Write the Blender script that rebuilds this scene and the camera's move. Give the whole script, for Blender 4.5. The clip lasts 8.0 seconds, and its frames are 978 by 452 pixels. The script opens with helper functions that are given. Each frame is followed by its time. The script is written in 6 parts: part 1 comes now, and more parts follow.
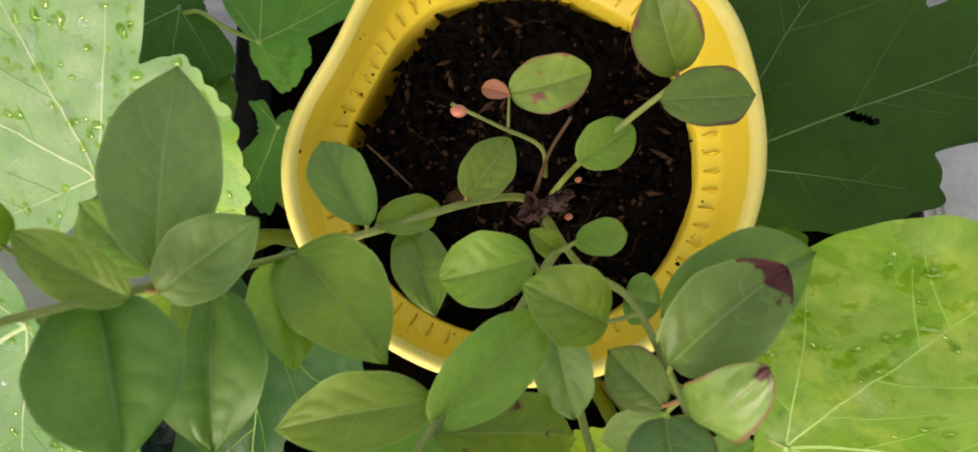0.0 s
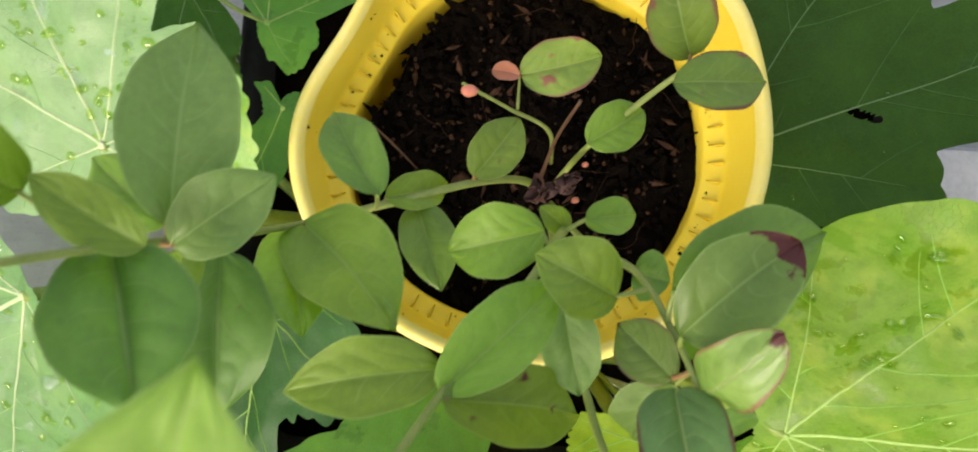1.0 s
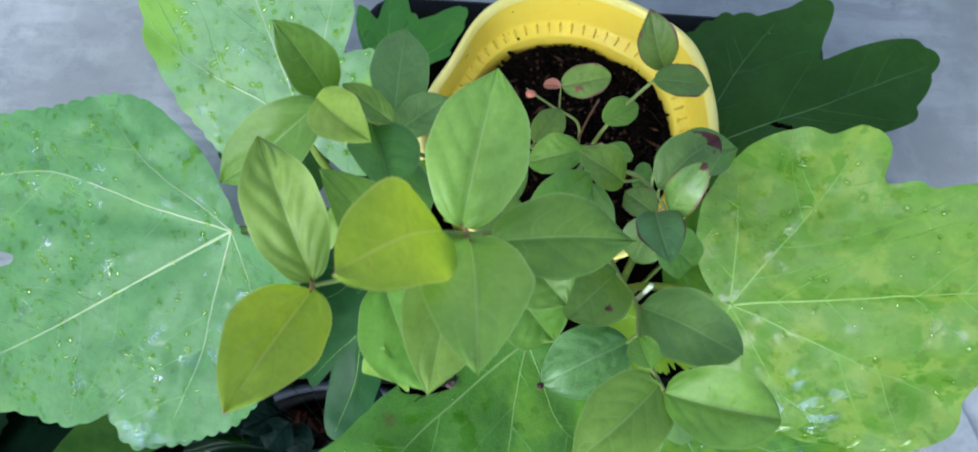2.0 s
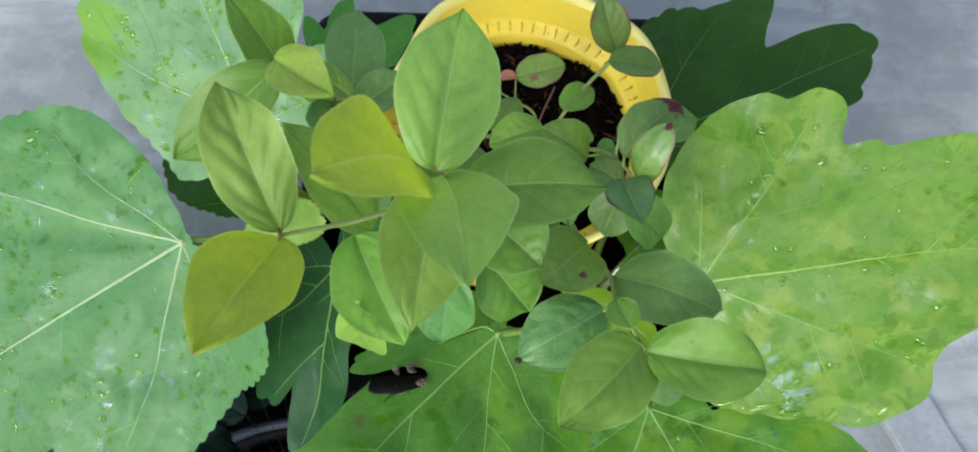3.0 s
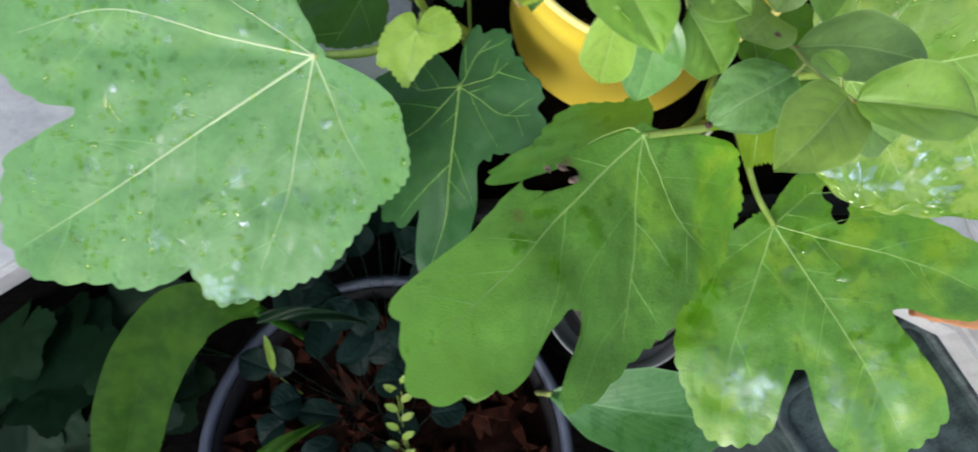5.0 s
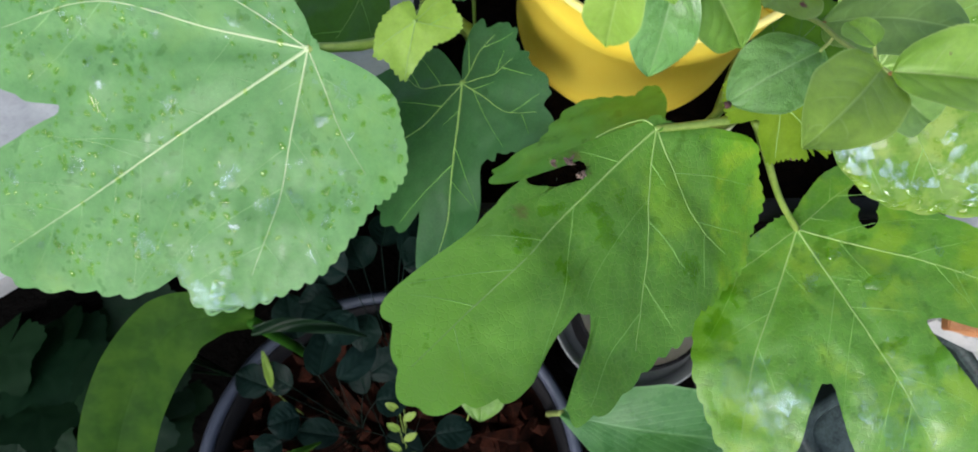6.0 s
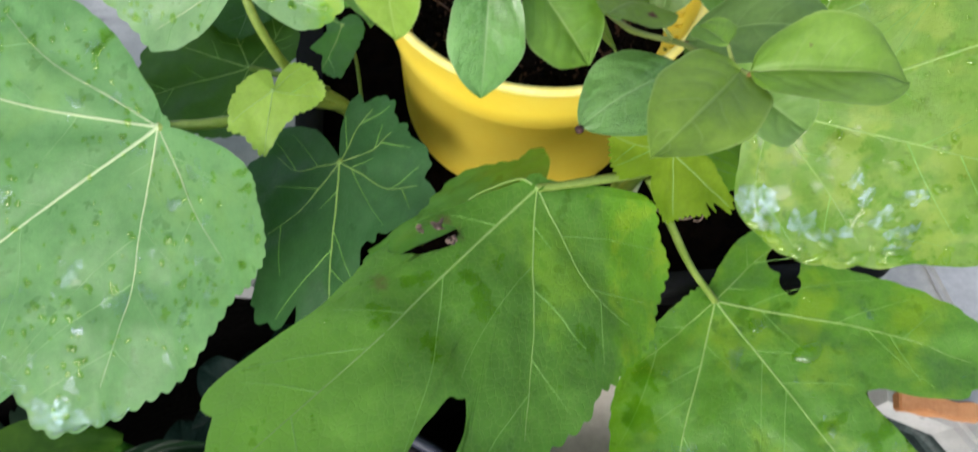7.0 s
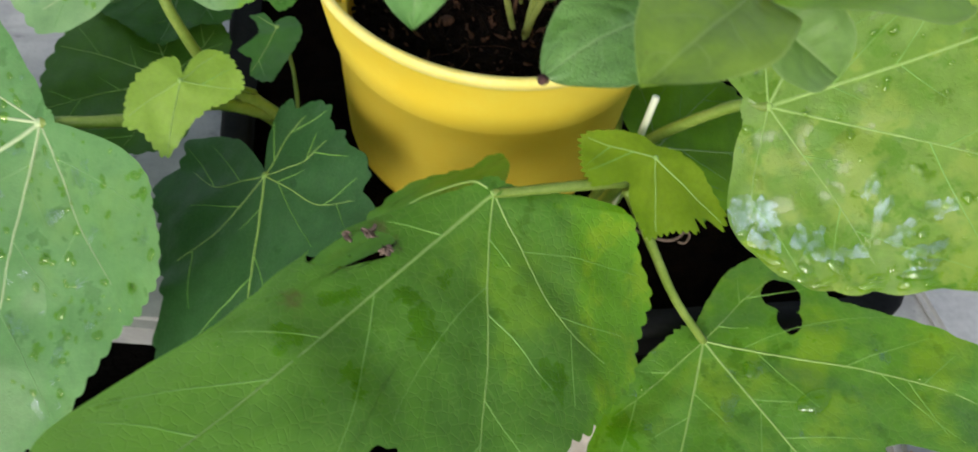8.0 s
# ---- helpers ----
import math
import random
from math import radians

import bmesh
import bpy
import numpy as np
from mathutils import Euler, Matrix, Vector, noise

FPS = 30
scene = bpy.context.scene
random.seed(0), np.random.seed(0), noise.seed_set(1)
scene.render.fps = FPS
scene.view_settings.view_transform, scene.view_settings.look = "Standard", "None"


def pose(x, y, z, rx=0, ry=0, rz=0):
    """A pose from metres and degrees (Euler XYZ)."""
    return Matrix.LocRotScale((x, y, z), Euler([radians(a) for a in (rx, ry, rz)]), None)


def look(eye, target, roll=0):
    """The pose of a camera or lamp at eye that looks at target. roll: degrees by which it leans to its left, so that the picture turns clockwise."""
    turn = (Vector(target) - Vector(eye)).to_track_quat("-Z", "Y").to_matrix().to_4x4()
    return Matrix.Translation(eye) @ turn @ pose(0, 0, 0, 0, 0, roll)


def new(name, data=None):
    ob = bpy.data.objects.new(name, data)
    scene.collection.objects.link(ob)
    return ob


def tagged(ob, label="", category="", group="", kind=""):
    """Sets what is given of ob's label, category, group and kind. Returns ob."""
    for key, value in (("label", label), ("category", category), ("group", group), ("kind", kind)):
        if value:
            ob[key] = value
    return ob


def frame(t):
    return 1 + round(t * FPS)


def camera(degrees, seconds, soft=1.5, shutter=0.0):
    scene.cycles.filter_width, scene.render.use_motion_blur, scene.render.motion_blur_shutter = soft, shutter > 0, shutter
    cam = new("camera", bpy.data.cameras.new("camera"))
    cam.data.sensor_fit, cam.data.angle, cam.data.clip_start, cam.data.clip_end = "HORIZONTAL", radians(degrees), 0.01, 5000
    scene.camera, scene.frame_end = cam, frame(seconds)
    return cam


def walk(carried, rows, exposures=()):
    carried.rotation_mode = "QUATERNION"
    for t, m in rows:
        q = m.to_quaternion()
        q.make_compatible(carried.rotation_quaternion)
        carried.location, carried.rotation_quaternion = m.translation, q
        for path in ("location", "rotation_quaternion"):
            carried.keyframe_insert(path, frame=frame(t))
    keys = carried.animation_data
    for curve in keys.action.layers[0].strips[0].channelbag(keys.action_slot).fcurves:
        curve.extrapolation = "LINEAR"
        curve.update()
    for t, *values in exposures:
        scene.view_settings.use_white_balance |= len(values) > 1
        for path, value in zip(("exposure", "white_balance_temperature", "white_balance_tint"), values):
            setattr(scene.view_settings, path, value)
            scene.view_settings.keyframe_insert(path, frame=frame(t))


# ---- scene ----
cam = camera(62.84, 8.0, soft=1.7, shutter=0.3)
# what is very near goes soft, as in a small camera held close
cam.data.dof.use_dof = True
cam.data.dof.focus_distance = 0.37
cam.data.dof.aperture_fstop = 24.0
# seconds, place of the eye, turn in degrees
ROWS = [
    (0, -0.0158, -0.0756, 0.5693, 6.76, -0.46, 0.55),
    (0.5, -0.0064, -0.0667, 0.5598, 6.01, -1.00, 0.40),
    (1, -0.0230, -0.0878, 0.5680, 7.47, -1.55, 2.23),
    (1.5, -0.0400, -0.1474, 0.6428, 11.42, -0.76, 3.54),
    (2, -0.0575, -0.2282, 0.7342, 16.69, -1.89, 2.87),
    (2.2, -0.0606, -0.2410, 0.7292, 17.11, -3.00, 1.76),
    (3.3, -0.0715, -0.2827, 0.7078, 23.03, -4.41, -1.61),
    (3.5, -0.0778, -0.2982, 0.7029, 24.24, -5.03, -0.27),
    (4, -0.0862, -0.2950, 0.6675, 22.51, -8.28, -1.23),
    (4.5, -0.1018, -0.2856, 0.6460, 13.65, -6.17, -4.10),
    (5, -0.1483, -0.3229, 0.6823, 14.47, -3.34, -2.00),
    (5.2, -0.1573, -0.3249, 0.6926, 14.55, -2.47, -1.26),
    (6.3, -0.1225, -0.3369, 0.6121, 17.55, -2.23, -2.38),
    (6.5, -0.1085, -0.3417, 0.5929, 18.58, -2.41, -3.42),
    (7, -0.0829, -0.3462, 0.5880, 26.15, -3.03, -5.33),
    (7.5, -0.0785, -0.3310, 0.5458, 31.61, -3.47, -4.14),
    (8, -0.0683, -0.3389, 0.5097, 31.64, -5.24, -6.03),
]
walk(cam, [(t, pose(*row)) for t, *row in ROWS], exposures=[(0.0, 0.3, 7500, 13), (0.5, 0.53, 7400, 12.5), (1.0, 0.58, 7200, 12), (1.5, 0.43, 5600, 12), (2.0, 0.2, 5250, 6), (3.5, 0.12, 5900, 7), (5.0, 0.32, 5900, 13), (6.5, 0.31, 5900, 13), (7.0, 0.28, 6150, 11), (7.5, 0.12, 6200, 9), (8.0, 0.03, 6400, 9)])

# ---- light: an overcast sky with a weak, wide sun behind the clouds ----
SUN_ELEVATION, SUN_ROTATION = radians(32), radians(210)
world = bpy.data.worlds.new("sky")
scene.world = world
world.use_nodes = True
wn = world.node_tree.nodes
wl = world.node_tree.links
sky = wn.new("ShaderNodeTexSky")
sky.sky_type = "NISHITA"
sky.sun_disc = False
sky.sun_elevation, sky.sun_rotation = SUN_ELEVATION, SUN_ROTATION
sky.air_density, sky.dust_density, sky.ozone_density = 1.0, 4.0, 1.0
soften = wn.new("ShaderNodeHueSaturation")
soften.inputs["Saturation"].default_value = 0.75
wl.new(sky.outputs[0], soften.inputs["Color"])
# an even layer of cloud before the sky
cloud = wn.new("ShaderNodeMix")
cloud.data_type, cloud.blend_type = "RGBA", "ADD"
cloud.inputs[0].default_value, cloud.inputs[7].default_value = 1.0, (1.25, 1.33, 1.4, 1)
wl.new(soften.outputs[0], cloud.inputs[6])
wl.new(cloud.outputs[2], wn["Background"].inputs["Color"])
wn["Background"].inputs["Strength"].default_value = 0.15
sun = new("sun", bpy.data.lights.new("sun", "SUN"))
sun.data.energy, sun.data.angle, sun.data.color = 1.1, radians(28), (1.0, 0.97, 0.92)
sun.matrix_world = look((math.sin(SUN_ROTATION) * math.cos(SUN_ELEVATION), math.cos(SUN_ROTATION) * math.cos(SUN_ELEVATION), math.sin(SUN_ELEVATION)), (0, 0, 0))

# ---- materials ----


class Nodes:
    """A node material with short calls."""

    def __init__(self, name):
        self.mat = bpy.data.materials.new(name)
        self.mat.use_nodes = True
        self.tree = self.mat.node_tree
        self.bsdf = self.tree.nodes["Principled BSDF"]
        self.out = self.tree.nodes["Material Output"]

    def node(self, kind, **values):
        n = self.tree.nodes.new("ShaderNode" + kind)
        for key, value in values.items():
            n.inputs[key.replace("_", " ")].default_value = value
        return n

    def link(self, a, b):
        self.tree.links.new(a, b)

    def math(self, op, a, b=0.5, c=0.0):
        n = self.tree.nodes.new("ShaderNodeMath")
        n.operation = op
        for k, v in enumerate((a, b, c)):
            if isinstance(v, (int, float)):
                n.inputs[k].default_value = v
            else:
                self.link(v, n.inputs[k])
        return n.outputs[0]

    def ramp(self, fac, lo, hi, a=0.0, b=1.0):
        """Smooth step of fac from lo..hi to a..b."""
        n = self.tree.nodes.new("ShaderNodeMapRange")
        n.interpolation_type = "SMOOTHSTEP"
        for k, v in zip(("From Min", "From Max", "To Min", "To Max"), (lo, hi, a, b)):
            n.inputs[k].default_value = v
        self.link(fac, n.inputs["Value"])
        return n.outputs[0]

    def mix(self, fac, a, b):
        n = self.tree.nodes.new("ShaderNodeMix")
        n.data_type = "RGBA"
        for key, v in ((0, fac), (6, a), (7, b)):
            if isinstance(v, (int, float)):
                n.inputs[key].default_value = v
            elif isinstance(v, tuple):
                n.inputs[key].default_value = (*v[:3], 1)
            else:
                self.link(v, n.inputs[key])
        return n.outputs[2]

    def noise(self, scale, detail=4.0, rough=0.6, coords=None, kind="NoiseTexture"):
        n = self.tree.nodes.new("ShaderNodeTex" + kind[:-7] if kind.endswith("Texture") else "ShaderNodeTexNoise")
        n.inputs["Scale"].default_value = scale
        if "Detail" in n.inputs:
            n.inputs["Detail"].default_value = detail
            n.inputs["Roughness"].default_value = rough
        self.link(coords or self.place(), n.inputs["Vector"])
        return n.outputs[0]

    def bent(self, coords, size, by):
        """Coordinates shaken by a noise, so that edges in a pattern run unevenly."""
        n = self.tree.nodes.new("ShaderNodeTexNoise")
        n.inputs["Scale"].default_value = size
        self.link(coords, n.inputs["Vector"])
        add = self.tree.nodes.new("ShaderNodeVectorMath")
        add.operation = "MULTIPLY_ADD"
        self.link(n.outputs["Color"], add.inputs[0])
        add.inputs[1].default_value = (by, by, by)
        self.link(coords, add.inputs[2])
        return add.outputs[0]

    def place(self):
        return self.node("TexCoord").outputs["Object"]

    def bump(self, height, strength, distance):
        n = self.tree.nodes.new("ShaderNodeBump")
        n.inputs["Strength"].default_value, n.inputs["Distance"].default_value = strength, distance
        self.link(height, n.inputs["Height"])
        self.link(n.outputs[0], self.bsdf.inputs["Normal"])
        return n.outputs[0]


def leaf_material(name, base, light, vein, blotch=None, blotch_at=0.6, rough=0.42, edge=None, tip=None, wet=0.0, sheer=0.28, rows=5.0, side_show=0.3, scale=1.0, mottle=None, spec=0.6, net_size=900.0, net_show=0.05, relief_net=0.08, soaked=0.05, yellow=None, pale=None, scars=(), specks=0.0):
    """Leaf skin: mottled colour, pale midrib and side veins, stains, and light that shines through."""
    m = Nodes(name)
    uv = m.node("UVMap").outputs[0]
    xyz = m.tree.nodes.new("ShaderNodeSeparateXYZ")
    m.link(uv, xyz.inputs[0])
    across = m.math("ABSOLUTE", m.math("SUBTRACT", m.math("MULTIPLY", xyz.outputs[0], 2.0), 1.0))
    along = xyz.outputs[1]
    here = m.place()
    coarse = m.noise(38 / scale, 3, 0.55, here)
    fine = m.noise(420 / scale, 3, 0.6, here)
    rnd = m.node("ObjectInfo").outputs["Random"]
    col = m.mix(m.ramp(coarse, 0.3, 0.72), base, light)
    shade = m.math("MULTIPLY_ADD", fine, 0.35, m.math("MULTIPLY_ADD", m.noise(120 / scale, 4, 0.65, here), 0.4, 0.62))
    tone = m.tree.nodes.new("ShaderNodeHueSaturation")
    m.link(col, tone.inputs["Color"])
    m.link(m.math("MULTIPLY_ADD", rnd, 0.022, 0.489), tone.inputs["Hue"])
    m.link(m.math("MULTIPLY", shade, m.math("MULTIPLY_ADD", rnd, 0.3, 0.85)), tone.inputs["Value"])
    col = tone.outputs[0]
    # veins: the midrib and pairs of side veins that run forward to the edge
    rib = m.ramp(across, 0.008, 0.05, 1.0, 0.0)
    if rows:
        cell_map = m.node("UVMap")
        cell_map.uv_map = "veins"
        cell = m.tree.nodes.new("ShaderNodeSeparateXYZ")
        m.link(cell_map.outputs[0], cell.inputs[0])
        wave = m.math("ABSOLUTE", m.math("SUBTRACT", m.math("FRACT", m.math("ADD", cell.outputs[0], 0.5)), 0.5))
        side = m.math("MULTIPLY", m.ramp(wave, 0.01, 0.065, 1.0, 0.0), m.ramp(across, 0.35, 0.9, side_show, 0.0))
        groove = m.math("MULTIPLY", m.ramp(wave, 0.0, 0.3, 1.0, 0.0), m.ramp(across, 0.5, 0.95, 1.0, 0.0))
    else:
        side = m.math("MULTIPLY", rib, 0.0)
        groove = side
    cells = m.tree.nodes.new("ShaderNodeTexVoronoi")
    cells.feature = "DISTANCE_TO_EDGE"
    cells.inputs["Scale"].default_value = net_size / scale
    m.link(m.bent(here, 60 / scale, 0.004), cells.inputs["Vector"])
    web = m.ramp(cells.outputs["Distance"], 0.0, 0.09, 1.0, 0.0)
    net = m.math("SUBTRACT", m.noise(900 / scale, 2, 0.5, here), web)
    if mottle:
        for colour, size, lo, hi, amount in mottle:
            col = m.mix(m.ramp(m.noise(size, 4, 0.62, m.bent(here, size * 0.6, 0.01)), lo, hi, 0.0, amount), col, colour)
    if yellow:
        turned = m.math("MULTIPLY_ADD", m.noise(26, 4, 0.6, here), 0.014, m.math("SUBTRACT", xyz.outputs[0], 0.007))
        bright = m.ramp(turned, *yellow, 0.0, 0.8)
        col = m.mix(bright, col, (0.135, 0.36, 0.004))
        col = m.mix(m.math("MULTIPLY", bright, m.ramp(m.noise(48, 4, 0.65, m.bent(here, 30, 0.01)), 0.48, 0.66)), col, (0.25, 0.44, 0.01))
    if pale:
        ragged_x = m.math("MULTIPLY_ADD", m.noise(20, 4, 0.6, here), 0.03, m.math("SUBTRACT", xyz.outputs[0], 0.015))
        col = m.mix(m.ramp(ragged_x, pale[1], pale[0], 0.85, 0.0), col, pale[2])
    col = m.mix(m.math("MULTIPLY", web, net_show), col, vein)
    lines = m.math("MAXIMUM", m.math("MULTIPLY", rib, 0.72 if rows else 0.0), side)
    col = m.mix(lines, col, vein)
    if rows:
        col = m.mix(m.ramp(across, 0.93, 0.985, 0.0, 0.6), col, vein)
    if edge:
        ragged = m.math("MULTIPLY_ADD", coarse, 0.5, across)
        col = m.mix(m.ramp(ragged, 1.12, 1.26), col, edge)
    if tip:
        ragged = m.math("MULTIPLY_ADD", m.noise(170, 4, 0.6, here), 0.4, m.math("SUBTRACT", along, 0.025))
        col = m.mix(m.ramp(ragged, *tip[1]), col, tip[0])
    if blotch:
        spots = m.noise(95, 2, 0.5, here)
        col = m.mix(m.ramp(spots, blotch_at, blotch_at + 0.09), col, blotch)
    for cx, cy, far, colour in scars:
        # a withered patch round a point of the blade
        gap = m.tree.nodes.new("ShaderNodeVectorMath")
        gap.operation = "DISTANCE"
        m.link(here, gap.inputs[0])
        gap.inputs[1].default_value = (cx, cy, 0)
        ragged = m.math("MULTIPLY_ADD", m.noise(110, 4, 0.65, here), 0.03, gap.outputs["Value"])
        col = m.mix(m.ramp(ragged, far + 0.008, far + 0.018, 0.7, 0.0), col, colour)
    if specks:
        dots = m.tree.nodes.new("ShaderNodeTexVoronoi")
        dots.inputs["Scale"].default_value = 130
        m.link(m.bent(here, 300, 0.004), dots.inputs["Vector"])
        chosen = m.ramp(m.noise(61, 2, 0.5, here), 0.56, 0.62)
        col = m.mix(m.math("MULTIPLY", chosen, m.ramp(dots.outputs["Distance"], 0.05, 0.13, specks, 0.0)), col, (0.12, 0.05, 0.025))
    skin_rough = m.math("MULTIPLY_ADD", coarse, 0.2, rough - 0.1)
    if wet:
        # soaked patches: darker, richer green under a thin film of water
        film = m.ramp(m.noise(70, 4, 0.6, m.bent(here, 45, 0.012)), 0.7 - wet * 0.16, 0.73 - wet * 0.16)
        soak = m.tree.nodes.new("ShaderNodeHueSaturation")
        soak.inputs["Saturation"].default_value, soak.inputs["Value"].default_value = 1.13, 0.76
        m.link(col, soak.inputs["Color"])
        col = m.mix(m.math("MULTIPLY", film, 0.75), col, soak.outputs[0])
        m.link(m.math("MULTIPLY_ADD", film, 0.6 - soaked, soaked), m.bsdf.inputs["Coat Weight"])
        m.bsdf.inputs["Coat Roughness"].default_value = 0.17
        m.bsdf.inputs["Coat IOR"].default_value = 1.5
        slope = m.tree.nodes.new("ShaderNodeBump")
        slope.inputs["Strength"].default_value, slope.inputs["Distance"].default_value = 0.4, 0.0009
        m.link(m.math("MULTIPLY_ADD", m.noise(120, 2, 0.5, here), 1.0, m.math("MULTIPLY", film, 0.3)), slope.inputs["Height"])
        m.link(slope.outputs[0], m.bsdf.inputs["Coat Normal"])
    m.link(col, m.bsdf.inputs["Base Color"])
    m.link(skin_rough, m.bsdf.inputs["Roughness"])
    m.bsdf.inputs["Specular IOR Level"].default_value = spec
    relief = m.math("ADD", m.math("MULTIPLY", m.math("MAXIMUM", m.math("MULTIPLY", groove, 0.32), rib), -0.4), m.math("ADD", m.math("MULTIPLY", net, relief_net), coarse))
    normal = m.bump(relief, 0.55, 0.0009)
    shine = m.node("BsdfTranslucent")
    glow = m.tree.nodes.new("ShaderNodeHueSaturation")
    glow.inputs["Hue"].default_value, glow.inputs["Saturation"].default_value, glow.inputs["Value"].default_value = 0.485, 1.1, 1.5
    m.link(col, glow.inputs["Color"])
    m.link(glow.outputs[0], shine.inputs["Color"])
    m.link(normal, shine.inputs["Normal"])
    both = m.node("MixShader")
    both.inputs[0].default_value = sheer
    m.link(m.bsdf.outputs[0], both.inputs[1])
    m.link(shine.outputs[0], both.inputs[2])
    m.link(both.outputs[0], m.out.inputs["Surface"])
    return m.mat


def plain_material(name, a, b, scale=60.0, rough=0.6, bump=0.3, depth=0.001, spec=0.5, sheer=0.0):
    m = Nodes(name)
    here = m.place()
    n1, n2 = m.noise(scale, 5.0, 0.6, here), m.noise(scale * 9, 3, 0.6, here)
    mixed = m.math("MULTIPLY_ADD", n2, 0.4, m.math("MULTIPLY", n1, 0.6))
    m.link(m.mix(m.ramp(mixed, 0.35, 0.65), a, b), m.bsdf.inputs["Base Color"])
    m.link(m.math("MULTIPLY_ADD", n1, 0.3, rough - 0.15), m.bsdf.inputs["Roughness"])
    m.bsdf.inputs["Specular IOR Level"].default_value = spec
    m.bump(mixed, bump, depth)
    if sheer:
        shine, both = m.node("BsdfTranslucent"), m.node("MixShader")
        shine.inputs["Color"].default_value = (*b, 1)
        both.inputs[0].default_value = sheer
        m.link(m.bsdf.outputs[0], both.inputs[1])
        m.link(shine.outputs[0], both.inputs[2])
        m.link(both.outputs[0], m.out.inputs["Surface"])
    return m.mat


MAROON = (0.085, 0.016, 0.012)
LEAF_MID = leaf_material("leaf_mid", (0.1566, 0.3, 0.024), (0.216, 0.37, 0.045), (0.27, 0.4, 0.1), specks=0.6)
LEAF_DARK = leaf_material("leaf_dark", (0.108, 0.235, 0.03), (0.1566, 0.3, 0.046), (0.2, 0.32, 0.09), specks=0.6)
# darker copy for two overhung leaves; their shade is put into the colour
LEAF_SHADED = leaf_material("leaf_shaded", (0.07, 0.165, 0.022), (0.105, 0.22, 0.034), (0.17, 0.28, 0.08), specks=0.6)
LEAF_TEAL = leaf_material("leaf_teal", (0.1458, 0.28, 0.06), (0.1944, 0.34, 0.09), (0.25, 0.39, 0.13), specks=0.6)
LEAF_YOUNG = leaf_material("leaf_young", (0.2376, 0.385, 0.052), (0.3078, 0.455, 0.082), (0.4, 0.56, 0.17), sheer=0.32)
LEAF_YELLOW = leaf_material("leaf_yellow", (0.3, 0.415, 0.02), (0.38, 0.475, 0.035), (0.48, 0.54, 0.12), sheer=0.38, tip=((0.5, 0.3, 0.2), (1.17, 1.21)))
LEAF_DEEP = leaf_material("leaf_deep", (0.108, 0.235, 0.02), (0.1566, 0.3, 0.034), (0.24, 0.37, 0.09), side_show=0.24, specks=0.6)
LEAF_PALE = leaf_material("leaf_pale", (0.32, 0.44, 0.05), (0.4, 0.5, 0.085), (0.44, 0.52, 0.16), sheer=0.42)
LEAF_WET = leaf_material("leaf_wet", (0.1188, 0.26, 0.06), (0.1728, 0.34, 0.1), (0.24, 0.4, 0.16), wet=0.9, soaked=0.3, rough=0.36, relief_net=0.35, net_size=600.0)
LEAF_SPOT = leaf_material("leaf_spot", (0.1296, 0.23, 0.022), (0.1836, 0.29, 0.035), (0.24, 0.35, 0.09), blotch=MAROON, blotch_at=0.68, specks=0.6)
LEAF_BLUSH = leaf_material("leaf_blush", (0.18, 0.28, 0.045), (0.24, 0.34, 0.06), (0.3, 0.4, 0.11), blotch=(0.28, 0.12, 0.07), blotch_at=0.6, edge=(0.28, 0.13, 0.08))
LEAF_PINK = leaf_material("leaf_pink", (0.36, 0.12, 0.09), (0.45, 0.2, 0.13), (0.45, 0.22, 0.15))
LEAF_TIPPED = leaf_material("leaf_tipped", (0.108, 0.2, 0.03), (0.1512, 0.26, 0.04), (0.22, 0.33, 0.09), blotch=(0.18, 0.09, 0.05), blotch_at=0.69, edge=(0.14, 0.07, 0.04), tip=(MAROON, (1.12, 1.19)))
LEAF_SCORCH = leaf_material("leaf_scorch", (0.1188, 0.22, 0.04), (0.162, 0.29, 0.06), (0.25, 0.38, 0.12), tip=(MAROON, (0.98, 1.03)))
LEAF_RIMMED = leaf_material("leaf_rimmed", (0.09, 0.2, 0.055), (0.13, 0.27, 0.085), (0.28, 0.36, 0.14), edge=MAROON)
LEAF_CURL = leaf_material("leaf_curl", (0.1296, 0.23, 0.045), (0.216, 0.33, 0.08), (0.33, 0.38, 0.16), rough=0.26, spec=0.6, edge=(0.22, 0.12, 0.06), tip=(MAROON, (1.1, 1.16)), side_show=0.2)
FIG_NET = dict(rows=0.0, net_size=900.0, net_show=0.07, relief_net=0.16)
FIG_QUILTED = dict(rows=0.0, net_size=560.0, net_show=0.12, relief_net=0.22)
FIG_PALE = leaf_material("fig_pale", (0.12, 0.305, 0.092), (0.155, 0.355, 0.122), (0.28, 0.46, 0.2), wet=0.55, soaked=0.12, spec=0.3, rough=0.5, scale=2.2, mottle=[((0.22, 0.39, 0.08), 14.0, 0.52, 0.74, 0.4), ((0.13, 0.29, 0.085), 60.0, 0.66, 0.76, 0.3)], **FIG_NET)
